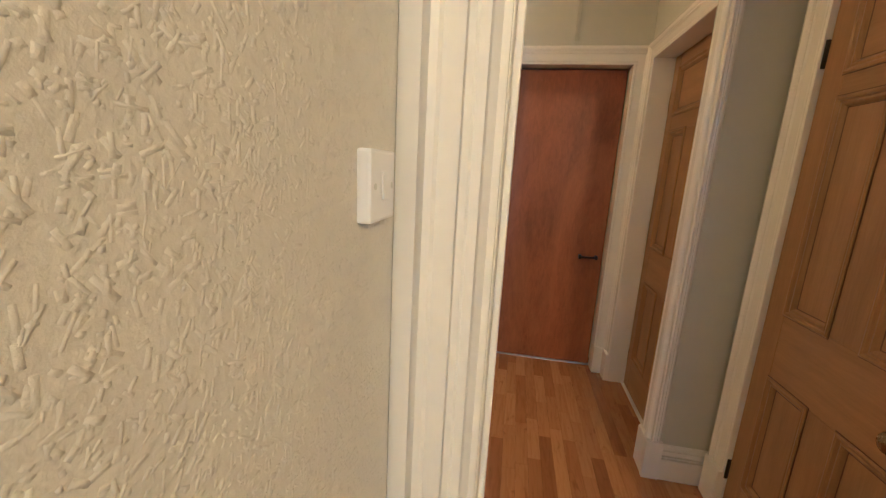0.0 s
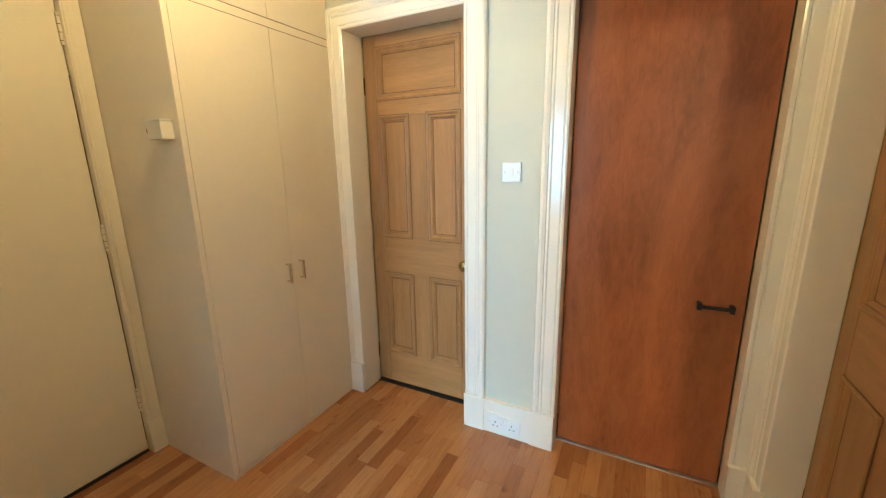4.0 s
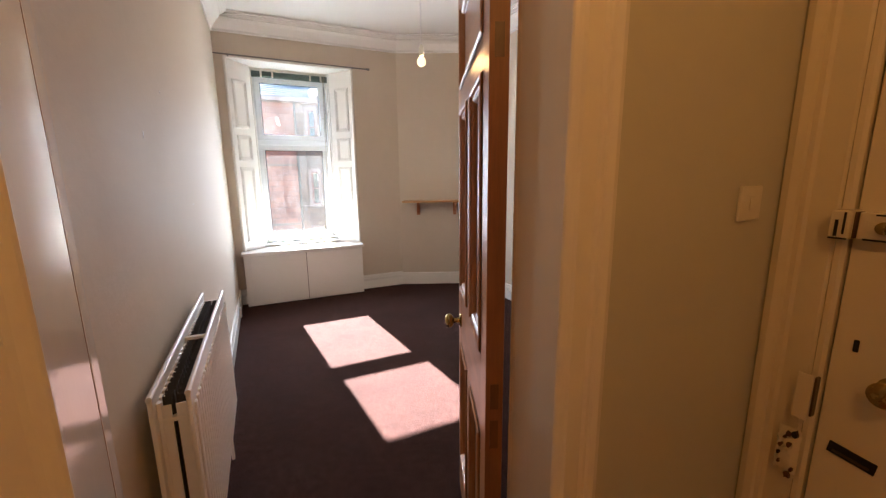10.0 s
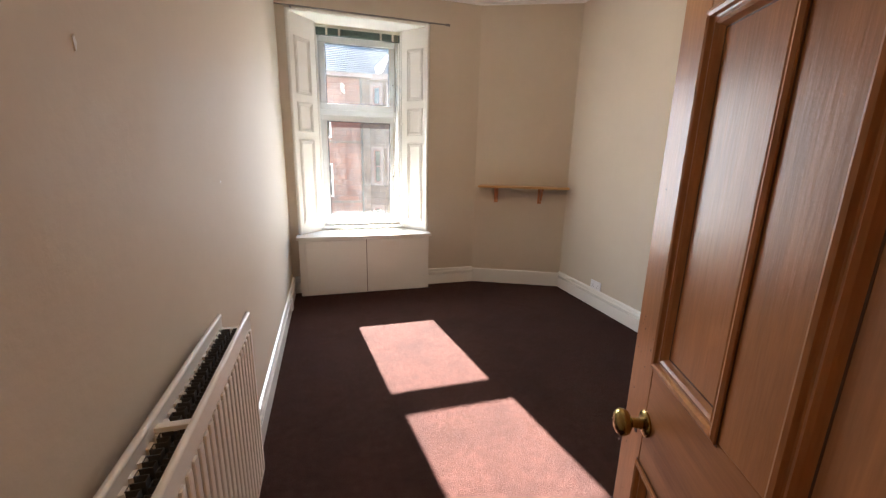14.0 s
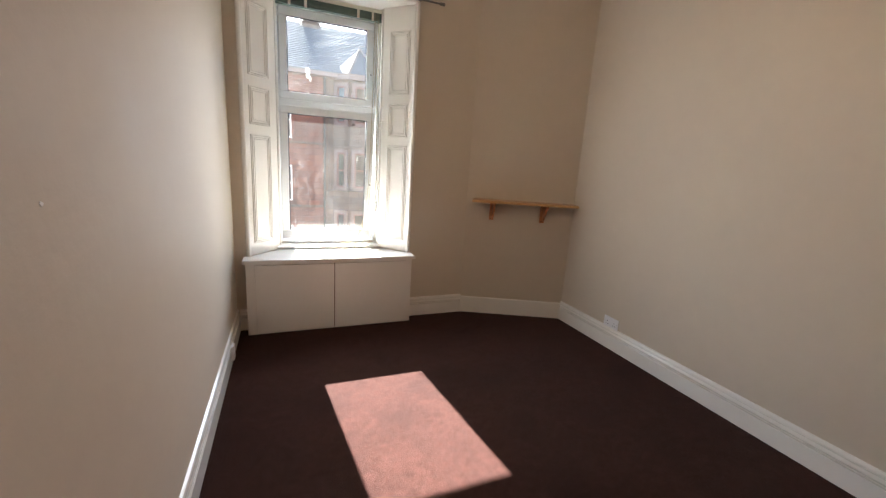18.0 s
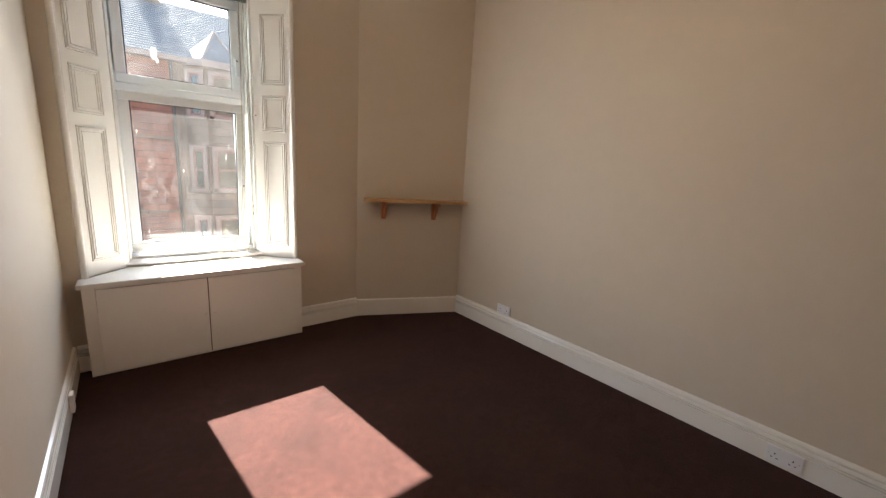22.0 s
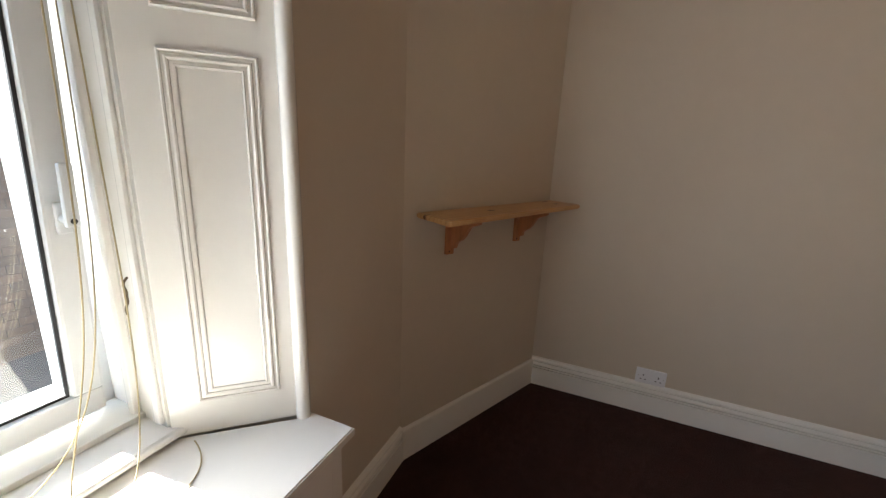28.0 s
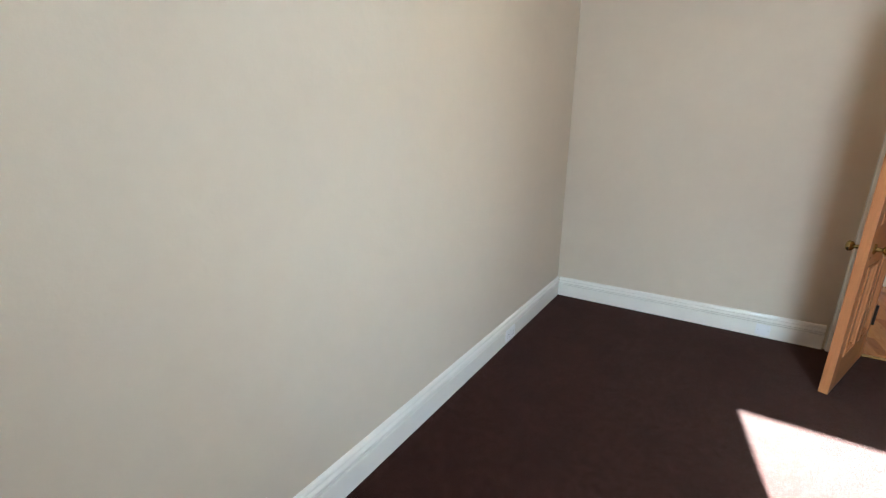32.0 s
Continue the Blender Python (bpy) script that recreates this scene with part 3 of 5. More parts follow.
def surround(name, p, across, normal, w, h, label, depth=0.0, plinth=0.19, prof=ARCH, left=True, right=True, material=None, splay=0.0):
    """Architrave round an opening: p is its lower left corner seen from the room, across points to its right."""
    material = material or M_GLOSS
    p, a, n = Vector(p), Vector(across), Vector(normal)
    up = Vector((0, 0, 1))
    t = holder(name, Matrix.Translation(p), label, "trim", "", "structure")
    wd = prof[-1][0]
    o = Vector((0, 0, 0))
    for on, base, outw, c in ((left, o, -a, 1.0), (right, a * w, a, 1.0)):
        if on:
            part("architrave", sweep(B(), prof, base + up * plinth, base + up * h, outw, n, 0.0, c), material, t)
            bm = B()
            q = [base - outw * 0.0, base + outw * (wd + 0.004)]
            vs = []
            for z in (0.0, plinth):
                for u, v in ((0.0, 0.0), (wd + 0.004, 0.0), (wd + 0.004, 0.036), (0.0, 0.036)):
                    vs.append(bm.verts.new(base + outw * u + n * v + up * z))
            for f in ((0, 1, 2, 3), (4, 5, 6, 7), (0, 1, 5, 4), (1, 2, 6, 5), (2, 3, 7, 6), (3, 0, 4, 7)):
                bm.faces.new([vs[i] for i in f])
            bmesh.ops.recalc_face_normals(bm, faces=bm.faces)
            bmesh.ops.bevel(bm, geom=list(bm.edges), offset=0.003, segments=2, affect="EDGES")
            part("plinth_block", bm, material, t)
    part("architrave_head", sweep(B(), prof, up * h, up * h + a * w, up, n, -1.0 if left else 0.0, 1.0 if right else 0.0), material, t)
    if depth:
        for base, s in ((o, -1), (a * w, 1)):
            bm = B()
            vs = []
            for z in (0.0, h):
                for u, v in ((0.0, 0.0), (0.028, 0.0), (0.028, -depth), (splay if s < 0 else 0.0, -depth)):
                    vs.append(bm.verts.new(base + a * s * u + n * v + up * z))
            for f in ((0, 1, 2, 3), (4, 5, 6, 7), (0, 1, 5, 4), (1, 2, 6, 5), (2, 3, 7, 6), (3, 0, 4, 7)):
                bm.faces.new([vs[i] for i in f])
            bmesh.ops.recalc_face_normals(bm, faces=bm.faces)
            part("jamb", bm, M_JAMB if splay else material, t)
        bm = B()
        vs = []
        for z in (h, h + 0.028):
            for u, v in ((-0.028, 0.0), (w + 0.028, 0.0), (w + 0.028, -depth), (-0.028, -depth)):
                vs.append(bm.verts.new(a * u + n * v + up * z))
        for f in ((0, 1, 2, 3), (4, 5, 6, 7), (0, 1, 5, 4), (1, 2, 6, 5), (2, 3, 7, 6), (3, 0, 4, 7)):
            bm.faces.new([vs[i] for i in f])
        bmesh.ops.recalc_face_normals(bm, faces=bm.faces)
        part("jamb_head", bm, material, t)
    return t


surround("trim_pine_door", (-0.985, 3.012, 0), (1, 0, 0), (0, -1, 0), 0.682, 2.06, "white gloss door surround with plinth blocks", 0.14, left=True)
surround("trim_red_door", (0.165, 3.012, 0), (1, 0, 0), (0, -1, 0), 0.69, 2.045, "white gloss door surround with plinth blocks", 0.08)
surround("trim_right_door_far", (0.95, 2.88, 0), (0, -1, 0), (-1, 0, 0), 0.74, 2.055, "white gloss surround of a recessed doorway", 0.10)
surround("trim_right_door_near", (1.19, 1.885, 0), (0, -1, 0), (-1, 0, 0), 0.745, 2.07, "white gloss door surround", 0.04)
surround("trim_bedroom_hall", (-0.155, 1.046, 0), (-1, 0, 0), (0, 1, 0), 0.745, 2.07, "white gloss surround of the bedroom doorway", 0.141, splay=0.004, prof=[(0, 0), (0, 0.002), (0.003, 0.006), (0.009, 0.010), (0.016, 0.013)] + ARCH[5:])
tb = struct("trim_bedroom_stop", box(B(), -0.1522, -0.135, 0.9045, 0.931, 0, 2.07, 0.002), M_JAMB, "white gloss bead on the doorway lining")
part("joint", box(B(), -0.1521, -0.150, 0.931, 0.9322, 0, 2.07), M_EDGE, tb, "dark joint beside the bead")
surround("trim_bedroom", (-0.90, 0.905, 0), (1, 0, 0), (0, -1, 0), 0.745, 2.07, "white gloss surround of the bedroom doorway", 0.0, right=False)
surround("trim_entrance", (-1.66, 1.19, 0), (0, 1, 0), (1, 0, 0), 0.915, 2.15, "cream gloss entrance door surround", 0.05, prof=[(u * 1.335 if u else 0, v * 1.4) for u, v in ARCH], right=False, material=M_CREAM)
tr = struct("trim_entrance_side", box(B(), -1.66, -1.612, 2.106, 2.170, 0.17, 2.30, 0.004), M_CREAM, "cream gloss hinge-side door lining")
part("bead", cyl(B(), (-1.612, 2.118, 0.19), (-1.612, 2.118, 2.15), 0.008, n=10), M_CREAM, tr, "", True)
part("plinth_block", box(B(), -1.66, -1.60, 2.106, 2.1715, 0.0, 0.17, 0.003), M_CREAM, tr)
# moulded return beside the far right doorway
REED = [(0, 0), (0, 0.020), (0.005, 0.024), (0.010, 0.020), (0.012, 0.013), (0.016, 0.018), (0.021, 0.019), (0.025, 0.013), (0.029, 0.016), (0.034, 0.014), (0.040, 0.006), (0.046, 0.0)]
tr = struct("trim_return", sweep(B(), REED, (0.936, 2.03, 0.19), (0.936, 2.03, 2.2), (1, 0, 0), (0, -1, 0)), M_GLOSS, "white moulded corner trim", True)
part("plinth_block", box(B(), 0.912, 0.985, 2.004, 2.03, 0, 0.19, 0.003), M_GLOSS, tr)
# lobby opening: fluted surround and lining
FL = [(0, 0), (0, 0.030), (0.010, 0.036), (0.022, 0.030), (0.026, 0.022), (0.040, 0.022), (0.044, 0.028), (0.054, 0.028), (0.058, 0.020), (0.088, 0.020), (0.093, 0.027), (0.104, 0.030), (0.114, 0.024), (0.118, 0.017), (0.142, 0.017), (0.1525, 0.010), (0.1525, 0)]
tr = struct("trim_lobby", sweep(B(), FL, (0.196, 0.845, 0), (0.196, 0.845, 2.12), (-1, 0, 0), (0, -1, 0)), M_SATIN, "white gloss fluted door surround", True)
part("lining", box(B(), 0.17, 0.198, 0.847, 1.036, 0, 2.12, 0.003), M_SATIN, tr)
part("door_stop", box(B(), 0.198, 0.210, 0.93, 1.0, 0, 2.11, 0.003), M_SATIN, tr)
part("lining", box(B(), 1.045, 1.06, 0.802, 1.034, 0, 2.12, 0.003), M_SATIN, tr)

# ---- doors ----


def knob_bm(m, k=1.0):
    prof = [(0.0, 0), (0.028, 0), (0.028, 0.004), (0.024, 0.007), (0.012, 0.010), (0.010, 0.030), (0.016, 0.033), (0.025, 0.039), (0.0285, 0.047), (0.0285, 0.054), (0.024, 0.061), (0.014, 0.066), (0.0, 0.067)]
    return lathe(B(), [(max(r * k, 0.0004), h * k) for r, h in prof], m, 24)


def panel_door(name, w, h, m, label, mats, knob_dx=0.06, knob_z=0.835, th=0.042, hinge_z=(0.2, 1.80), hh=0.045, stile=(0.085, 0.1), tenons=False, mun=0.116, low=(0.213, 0.728), mid=(0.955, 1.634)):
    """Five-panel door: local x from the hinge edge, y through the thickness (faces at 0 and -th), z up."""
    v, hz = mats
    d = holder(name, m, label, "door")
    s0, s1 = stile
    pw = (w - s0 - s1 - mun) / 2
    part("stile", box(B(), 0, s0, -th, 0, 0, h, 0.002), v, d)
    part("stile", box(B(), w - s1, w, -th, 0, 0, h, 0.002), v, d)
    for a, z in ((0, low[0]), (low[1], mid[0]), (mid[1], 1.722), (1.985, h)):
        part("rail", box(B(), s0 + 0.0005, w - s1 - 0.0005, -th + 0.0005, -0.0005, a, z, 0.002), hz, d)
    cells = []
    for a, z in (low, mid):
        part("muntin", box(B(), s0 + pw, s0 + pw + mun, -th + 0.0005, -0.0005, a + 0.0005, z - 0.0005, 0.002), v, d)
        cells += [(s0, s0 + pw, a, z), (s0 + pw + mun, w - s1, a, z)]
    cells.append((s0, w - s1, 1.722, 1.985))
    prof = [(-0.004, 0), (-0.004, 0.004), (0.002, 0.007), (0.008, 0.005), (0.011, -0.001), (0.014, -0.002), (0.020, 0.000), (0.025, -0.004), (0.029, -0.0105), (0.031, -0.0125), (0.031, -0.017), (-0.004, -0.017)]
    for x0, x1, z0, z1 in cells:
        p = part("panel", box(B(), x0 + 0.001, x1 - 0.001, -th + 0.013, -0.013, z0 + 0.001, z1 - 0.001), hz if z0 > 1.7 else v, d)
        for y, s in ((0, 1), (-th, -1)):
            bm = B()
            c = [(x0, z0), (x1, z0), (x1, z1), (x0, z1)]
            ins = [(0, 1), (-1, 0), (0, -1), (1, 0)]
            for i in range(4):
                (ax, az), (bx, bz) = c[i], c[(i + 1) % 4]
                sweep(bm, prof, (ax, y, az), (bx, y, bz), (ins[i][0], 0, ins[i][1]), (0, s, 0), 1.0, -1.0)
            part("panel_moulding", bm, v, p)
            # thin dark brown lines along the inner and outer edges of the moulding
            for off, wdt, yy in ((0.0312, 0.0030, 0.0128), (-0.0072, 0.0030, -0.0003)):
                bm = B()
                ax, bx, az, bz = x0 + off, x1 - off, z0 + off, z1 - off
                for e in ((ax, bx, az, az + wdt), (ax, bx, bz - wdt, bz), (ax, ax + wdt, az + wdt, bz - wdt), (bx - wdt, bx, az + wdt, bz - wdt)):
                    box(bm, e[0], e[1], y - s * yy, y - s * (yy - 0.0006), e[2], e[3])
                part("groove", bm, M_DARK, p, "thin dark brown line along the panel moulding")
    kx = w - knob_dx
    for y, s in ((0.0, 1), (-th, -1)):
        k = part("door_knob", knob_bm(pose(kx, y, knob_z, -90 * s)), M_BRASS, d, "worn round brass knob", True)
        part("escutcheon", cyl(B(), (kx + 0.042, y, knob_z - 0.045), (kx + 0.042, y + s * 0.0012, knob_z - 0.045), 0.008, n=12), M_BLACK, d, "dark keyhole")
    for z in hinge_z:
        bm = B()
        cyl(bm, (-0.005, 0.006, z - hh), (-0.005, 0.006, z + hh), 0.007, n=10)
        cyl(bm, (-0.005, -th - 0.006, z - hh), (-0.005, -th - 0.006, z + hh), 0.007, n=10)
        box(bm, -0.003, 0.0, -th - 0.004, 0.006, z - hh, z + hh)
        part("hinge", bm, M_BLACK, d, "black painted steel hinge")
    if tenons:
        spots = random.Random(8)
        for k in range(16):
            hx, hz2, r = w - spots.uniform(0.012, 0.085), spots.choice((spots.uniform(0.84, 1.05), spots.uniform(0.3, 1.9))), spots.uniform(0.0012, 0.0026)
            part("nail_hole", cyl(B(), (hx, -0.001, hz2), (hx, 0.0004, hz2), r, n=7), M_DARK, d, "small dark nail hole")
        # thin slab over the hinge edge, its shade painted in by a darker brown
        part("hinge_edge", box(B(), -0.0009, 0.0005, -th + 0.001, -0.001, 0.002, h - 0.002), M_EDGE, d, "door edge with shade put into its brown")
        for z0, z1 in ((0.06, 0.16), (0.755, 0.83), (0.86, 0.925), (1.645, 1.71), (1.99, 2.04)):
            part("tenon_end", box(B(), -0.0018, 0.0005, -0.031, -0.011, z0, z1), M_DARK, d, "dark tenon end in the door edge")
    return d


PV, RV = (M_PINE, M_PINEH), (M_PINE2, M_PINE2H)
panel_door("door_bedroom", 0.755, 2.055, pose(-0.835, 0.885, 0.010, 0, 0, -112.4), "open red-brown panelled wooden door with brass knobs", RV, knob_dx=0.108, tenons=True, stile=(0.09, 0.10), hinge_z=(0.3, 1.83), hh=0.068, low=(0.213, 0.732), mid=(0.970, 1.634))
panel_door("door_pine", 0.685, 2.052, pose(-0.987, 3.207, 0.012), "closed pine panelled door in a white frame", PV, stile=(0.083, 0.1))
panel_door("door_right_far", 0.745, 2.05, pose(1.094, 2.882, 0.008, 0, 0, -90), "closed pine panelled door in a recess", PV)
panel_door("door_right_near", 0.735, 2.06, pose(1.235, 1.882, 0.008, 0, 0, -90), "closed pine panelled door with black hinges", PV, knob_dx=0.126, knob_z=0.782, stile=(0.093, 0.125), mun=0.122, low=(0.2, 0.675), mid=(0.922, 1.648))

d = holder("door_red", pose(0.165, 3.092, 0.008), "closed red mahogany veneered flush door", "door")
part("leaf", box(B(), 0.005, 0.685, 0, 0.035, 0, 2.03, 0.002), M_RED, d)
bm = B()
box(bm, 0.530, 0.640, -0.034, -0.024, 0.797, 0.811, 0.004)
for x in (0.523, 0.632):
    box(bm, x, x + 0.018, -0.034, 0.0, 0.790, 0.818, 0.003)
part("pull_handle", bm, M_BLACK, d, "small black iron pull handle")
part("threshold", box(B(), 0.0, 0.69, -0.015, 0.03, -0.010, -0.001, 0.002), M_STEEL, d, "dull metal threshold strip")
struct("threshold_pine", box(B(), -0.985, -0.303, 3.14, 3.20, -0.003, 0.006), M_BLACK, "dark gap and strip under a door")
struct("threshold_right", box(B(), 1.035, 1.058, 2.14, 2.88, -0.003, 0.006, 0.002), M_OFFPL, "pale threshold strip")
struct("threshold_bedroom", box(B(), -0.90, -0.155, 0.915, 0.955, -0.003, 0.006, 0.003), M_BRASS, "thin metal carpet edge strip")

# entrance door with its locks
d = holder("door_entrance", pose(-1.65, 1.19, 0.012), "cream painted heavy entrance door, closed", "door")
part("leaf", box(B(), -0.045, 0.003, 0.004, 0.912, 0, 2.13, 0.003), M_CREAM, d)
part("draught_strip", box(B(), -0.04, 0.010, 0.006, 0.91, -0.010, 0.004), M_BLACK, d, "dark draught strip at the foot")
pl = part("slot_plate", box(B(), 0.003, 0.009, 0.418, 0.497, 1.42, 1.765, 0.002), M_PLASTIC, d, "white framed narrow glazed slot")
part("slot_glass", box(B(), 0.009, 0.0105, 0.436, 0.479, 1.452, 1.733), M_SLOT, pl)
for y in (0.428, 0.487):
    for z in (1.430, 1.755):
        part("screw", cyl(B(), (0.009, y, z), (0.0105, y, z), 0.004, n=8), M_STEEL, pl)
part("bell_push", cyl(B(), (0.003, 0.47, 1.40), (0.012, 0.47, 1.40), 0.007, n=10), M_DKBRASS, d)
part("door_knob", knob_bm(pose(0.003, 0.118, 0.922, 0, 90, 0), 1.02), M_BRASS, d, "worn round brass knob", True)
part("keyhole", box(B(), 0.003, 0.006, 0.040, 0.050, 0.985, 1.015, 0.002), M_BLACK, d, "black keyhole")
lk = part("night_latch", box(B(), 0.003, 0.034, 0.018, 0.098, 1.255, 1.318, 0.004), M_CREAM, d, "painted-over surface night latch")
part("latch_knob", lathe(B(), [(0.0004, 0), (0.010, 0), (0.008, 0.008), (0.014, 0.012), (0.014, 0.022), (0.0004, 0.026)], pose(0.034, 0.066, 1.287, 0, 90, 0), 14), M_BRASS, lk, "small brass thumb knob", True)
part("latch_recess", box(B(), 0.0332, 0.0362, 0.030, 0.060, 1.276, 1.298, 0.001), M_CREAM, lk, "painted bolt of the latch")
part("latch_edge", box(B(), 0.0335, 0.0352, 0.030, 0.095, 1.255, 1.259), M_BLACK, lk)
part("latch_edge", box(B(), 0.0335, 0.0352, 0.045, 0.080, 1.311, 1.315), M_BLACK, lk)
# dark strip drawn in as the shadow beside the keep
part("keep_shadow", box(B(), -0.004, 0.044, 0.0145, 0.0160, 1.258, 1.318), M_DARK, d)
kp = part("latch_keep", box(B(), -0.005, 0.060, -0.022, 0.014, 1.255, 1.322, 0.005), M_CREAM, d, "painted latch keep on the frame")
part("keep_gap", box(B(), 0.0598, 0.0612, -0.012, -0.006, 1.262, 1.300), M_BLACK, kp)
part("keep_gap", box(B(), 0.0598, 0.0612, -0.020, 0.012, 1.2555, 1.2595), M_BLACK, kp)
part("keep_gap", box(B(), 0.0598, 0.0612, 0.002, 0.006, 1.268, 1.318), M_BLACK, kp)
bm = B()
box(bm, 0.003, 0.0065, 0.030, 0.118, 0.706, 0.736, 0.001)
bm.transform(Matrix.Translation((0, 0.074, 0.721)) @ Matrix.Rotation(radians(-7), 4, "X") @ Matrix.Translation((0, -0.074, -0.721)))
oh = part("old_lock_hole", bm, M_BLACK, d, "dark slot of a removed lock")
bm = box(B(), 0.0062, 0.0074, 0.040, 0.108, 0.712, 0.719)
bm.transform(Matrix.Translation((0, 0.074, 0.721)) @ Matrix.Rotation(radians(-7), 4, "X") @ Matrix.Translation((0, -0.074, -0.721)))
part("slot_bar", bm, M_DKBRASS, oh)
part("strike_plate", box(B(), 0.046, 0.052, -0.034, -0.002, 0.785, 0.91, 0.002), M_CREAM, d, "painted strike plate")
part("strike_gap", box(B(), 0.030, 0.047, -0.0015, 0.003, 0.80, 0.905), M_DKBRASS, d)
# lumpy old keep: a displaced patch with chipped dark edges
rng = random.Random(21)
bm = B()
NY, NZ = 9, 18
grid = {}
for i in range(NY + 1):
    for j in range(NZ + 1):
        u, v = i / NY, j / NZ
        rim = min(u, 1 - u, v, 1 - v)
        h = 0.030 + (0.010 + rng.uniform(0, 0.007)) * (1 if rim > 0.12 else rim * 5 + rng.uniform(0, 0.25))
        grid[i, j] = bm.verts.new((h, -0.062 + 0.050 * u + rng.uniform(-0.0015, 0.0015), 0.600 + 0.140 * v + rng.uniform(-0.002, 0.002)))
for i in range(NY):
    for j in range(NZ):
        bm.faces.new((grid[i, j], grid[i + 1, j], grid[i + 1, j + 1], grid[i, j + 1]))
sp = part("old_keep", bm, M_CREAM, d, "lumpy overpainted old lock keep", True)
for y, z, r in ((-0.020, 0.735, 0.008), (-0.034, 0.728, 0.006), (-0.030, 0.700, 0.006), (-0.047, 0.690, 0.005), (-0.050, 0.665, 0.004), (-0.046, 0.640, 0.004), (-0.024, 0.612, 0.007), (-0.018, 0.632, 0.004), (-0.040, 0.716, 0.004)):
    bm = B()
    vs = []
    for k in range(9):
        a = 2 * math.pi * k / 9
        q = r * rng.uniform(0.5, 1.2)
        vs.append((y + q * math.cos(a), z + q * 1.3 * math.sin(a)))
    lo = [bm.verts.new((0.040, p, q)) for p, q in vs]
    hi = [bm.verts.new((0.0495, p, q)) for p, q in vs]
    bm.faces.new(hi)
    for k in range(9):
        bm.faces.new((lo[k], lo[(k + 1) % 9], hi[(k + 1) % 9], hi[k]))
    bmesh.ops.recalc_face_normals(bm, faces=bm.faces)
    part("chip", bm, rng.choice((M_BLACK, M_DARK)), sp, "dark chip in the paint")
for z0, z1 in ((1.86, 1.98), (1.02, 1.14), (0.22, 0.34)):
    hg = part("hinge", cyl(B(), (0.008, 0.914, z0), (0.008, 0.914, z1), 0.008, n=10), M_CREAM, d, "overpainted hinge")
    for k in range(4):
        zz = z0 + (z1 - z0) * (k + 0.5) / 4
        part("knuckle_gap", cyl(B(), (0.008, 0.914, zz), (0.008, 0.914, zz + 0.002), 0.0084, n=10), M_DKBRASS, hg)
part("hinge_gap", box(B(), 0.0, 0.0035, 0.9105, 0.9135, 0.05, 1.75), M_DARK, d)

# ---- built-in cupboard ----
cup = holder("built_in_cupboard", pose(0, 0, 0), "cream painted built-in cupboard with flush doors", "cupboard")
part("carcass", box(B(), -1.66, -1.09, 2.172, 3.008, 0, HALLZ), M_CUP, cup)
part("corner_strip", box(B(), -1.092, -1.070, 2.170, 2.192, 0, HALLZ, 0.003), M_CUP, cup)
part("plinth", box(B(), -1.09, -1.075, 2.192, 2.985, 0, 0.018), M_CUP, cup)
for y0, y1, z0, z1, hy in ((2.194, 2.6142, 0.022, 1.983, 2.573), (2.6156, 2.985, 0.022, 1.983, 2.656), (2.194, 2.6142, 2.022, 2.82, 0), (2.6156, 2.985, 2.022, 2.82, 0)):
    dd = part("cupboard_door", box(B(), -1.0895, -1.0715, y0, y1, z0, z1, 0.002), M_CUP, cup)
    if hy:
        bm = B()
        box(bm, -1.048, -1.040, hy - 0.007, hy + 0.007, 0.825, 0.925, 0.003)
        for z in (0.829, 0.914):
            box(bm, -1.0715, -1.041, hy - 0.006, hy + 0.006, z, z + 0.008, 0.002)
        part("pull_handle", bm, M_CHROME, dd, "pale metal bow handle")
part("rail", box(B(), -1.09, -1.074, 2.193, 2.985, 1.986, 2.019), M_CUP, cup)
# dark strips fill the gaps above and below the rail as painted shadow
part("rail_shadow", box(B(), -1.0895, -1.0735, 2.194, 2.984, 2.0192, 2.0218), M_DARK, cup)
part("rail_shadow", box(B(), -1.0895, -1.0735, 2.194, 2.984, 1.9832, 1.9858), M_DARK, cup)

# ---- electrical fittings ----


def wall_switch(m, label, face=None):
    """A square switch plate: local x across, y out of the wall, z up."""
    t = holder("light_switch", m, label, "switch")
    part("plate", box(B(), -0.043, 0.043, -0.009 if face is None else 0, 0.0095, -0.043, 0.043, 0.004), face or M_PLASTIC, t)
    bm = box(B(), -0.009, 0.009, 0.0092, 0.0125, -0.0165, 0.0165, 0.001)
    bm.transform(Matrix.Rotation(radians(4), 4, "X"))
    part("rocker", bm, face or M_PLASTIC, t)
    for x in (-0.030, 0.030):
        part("screw", cyl(B(), (x, 0.009, 0), (x, 0.0101, 0), 0.004, n=10), M_STEEL if face is None else face, t)
    return t


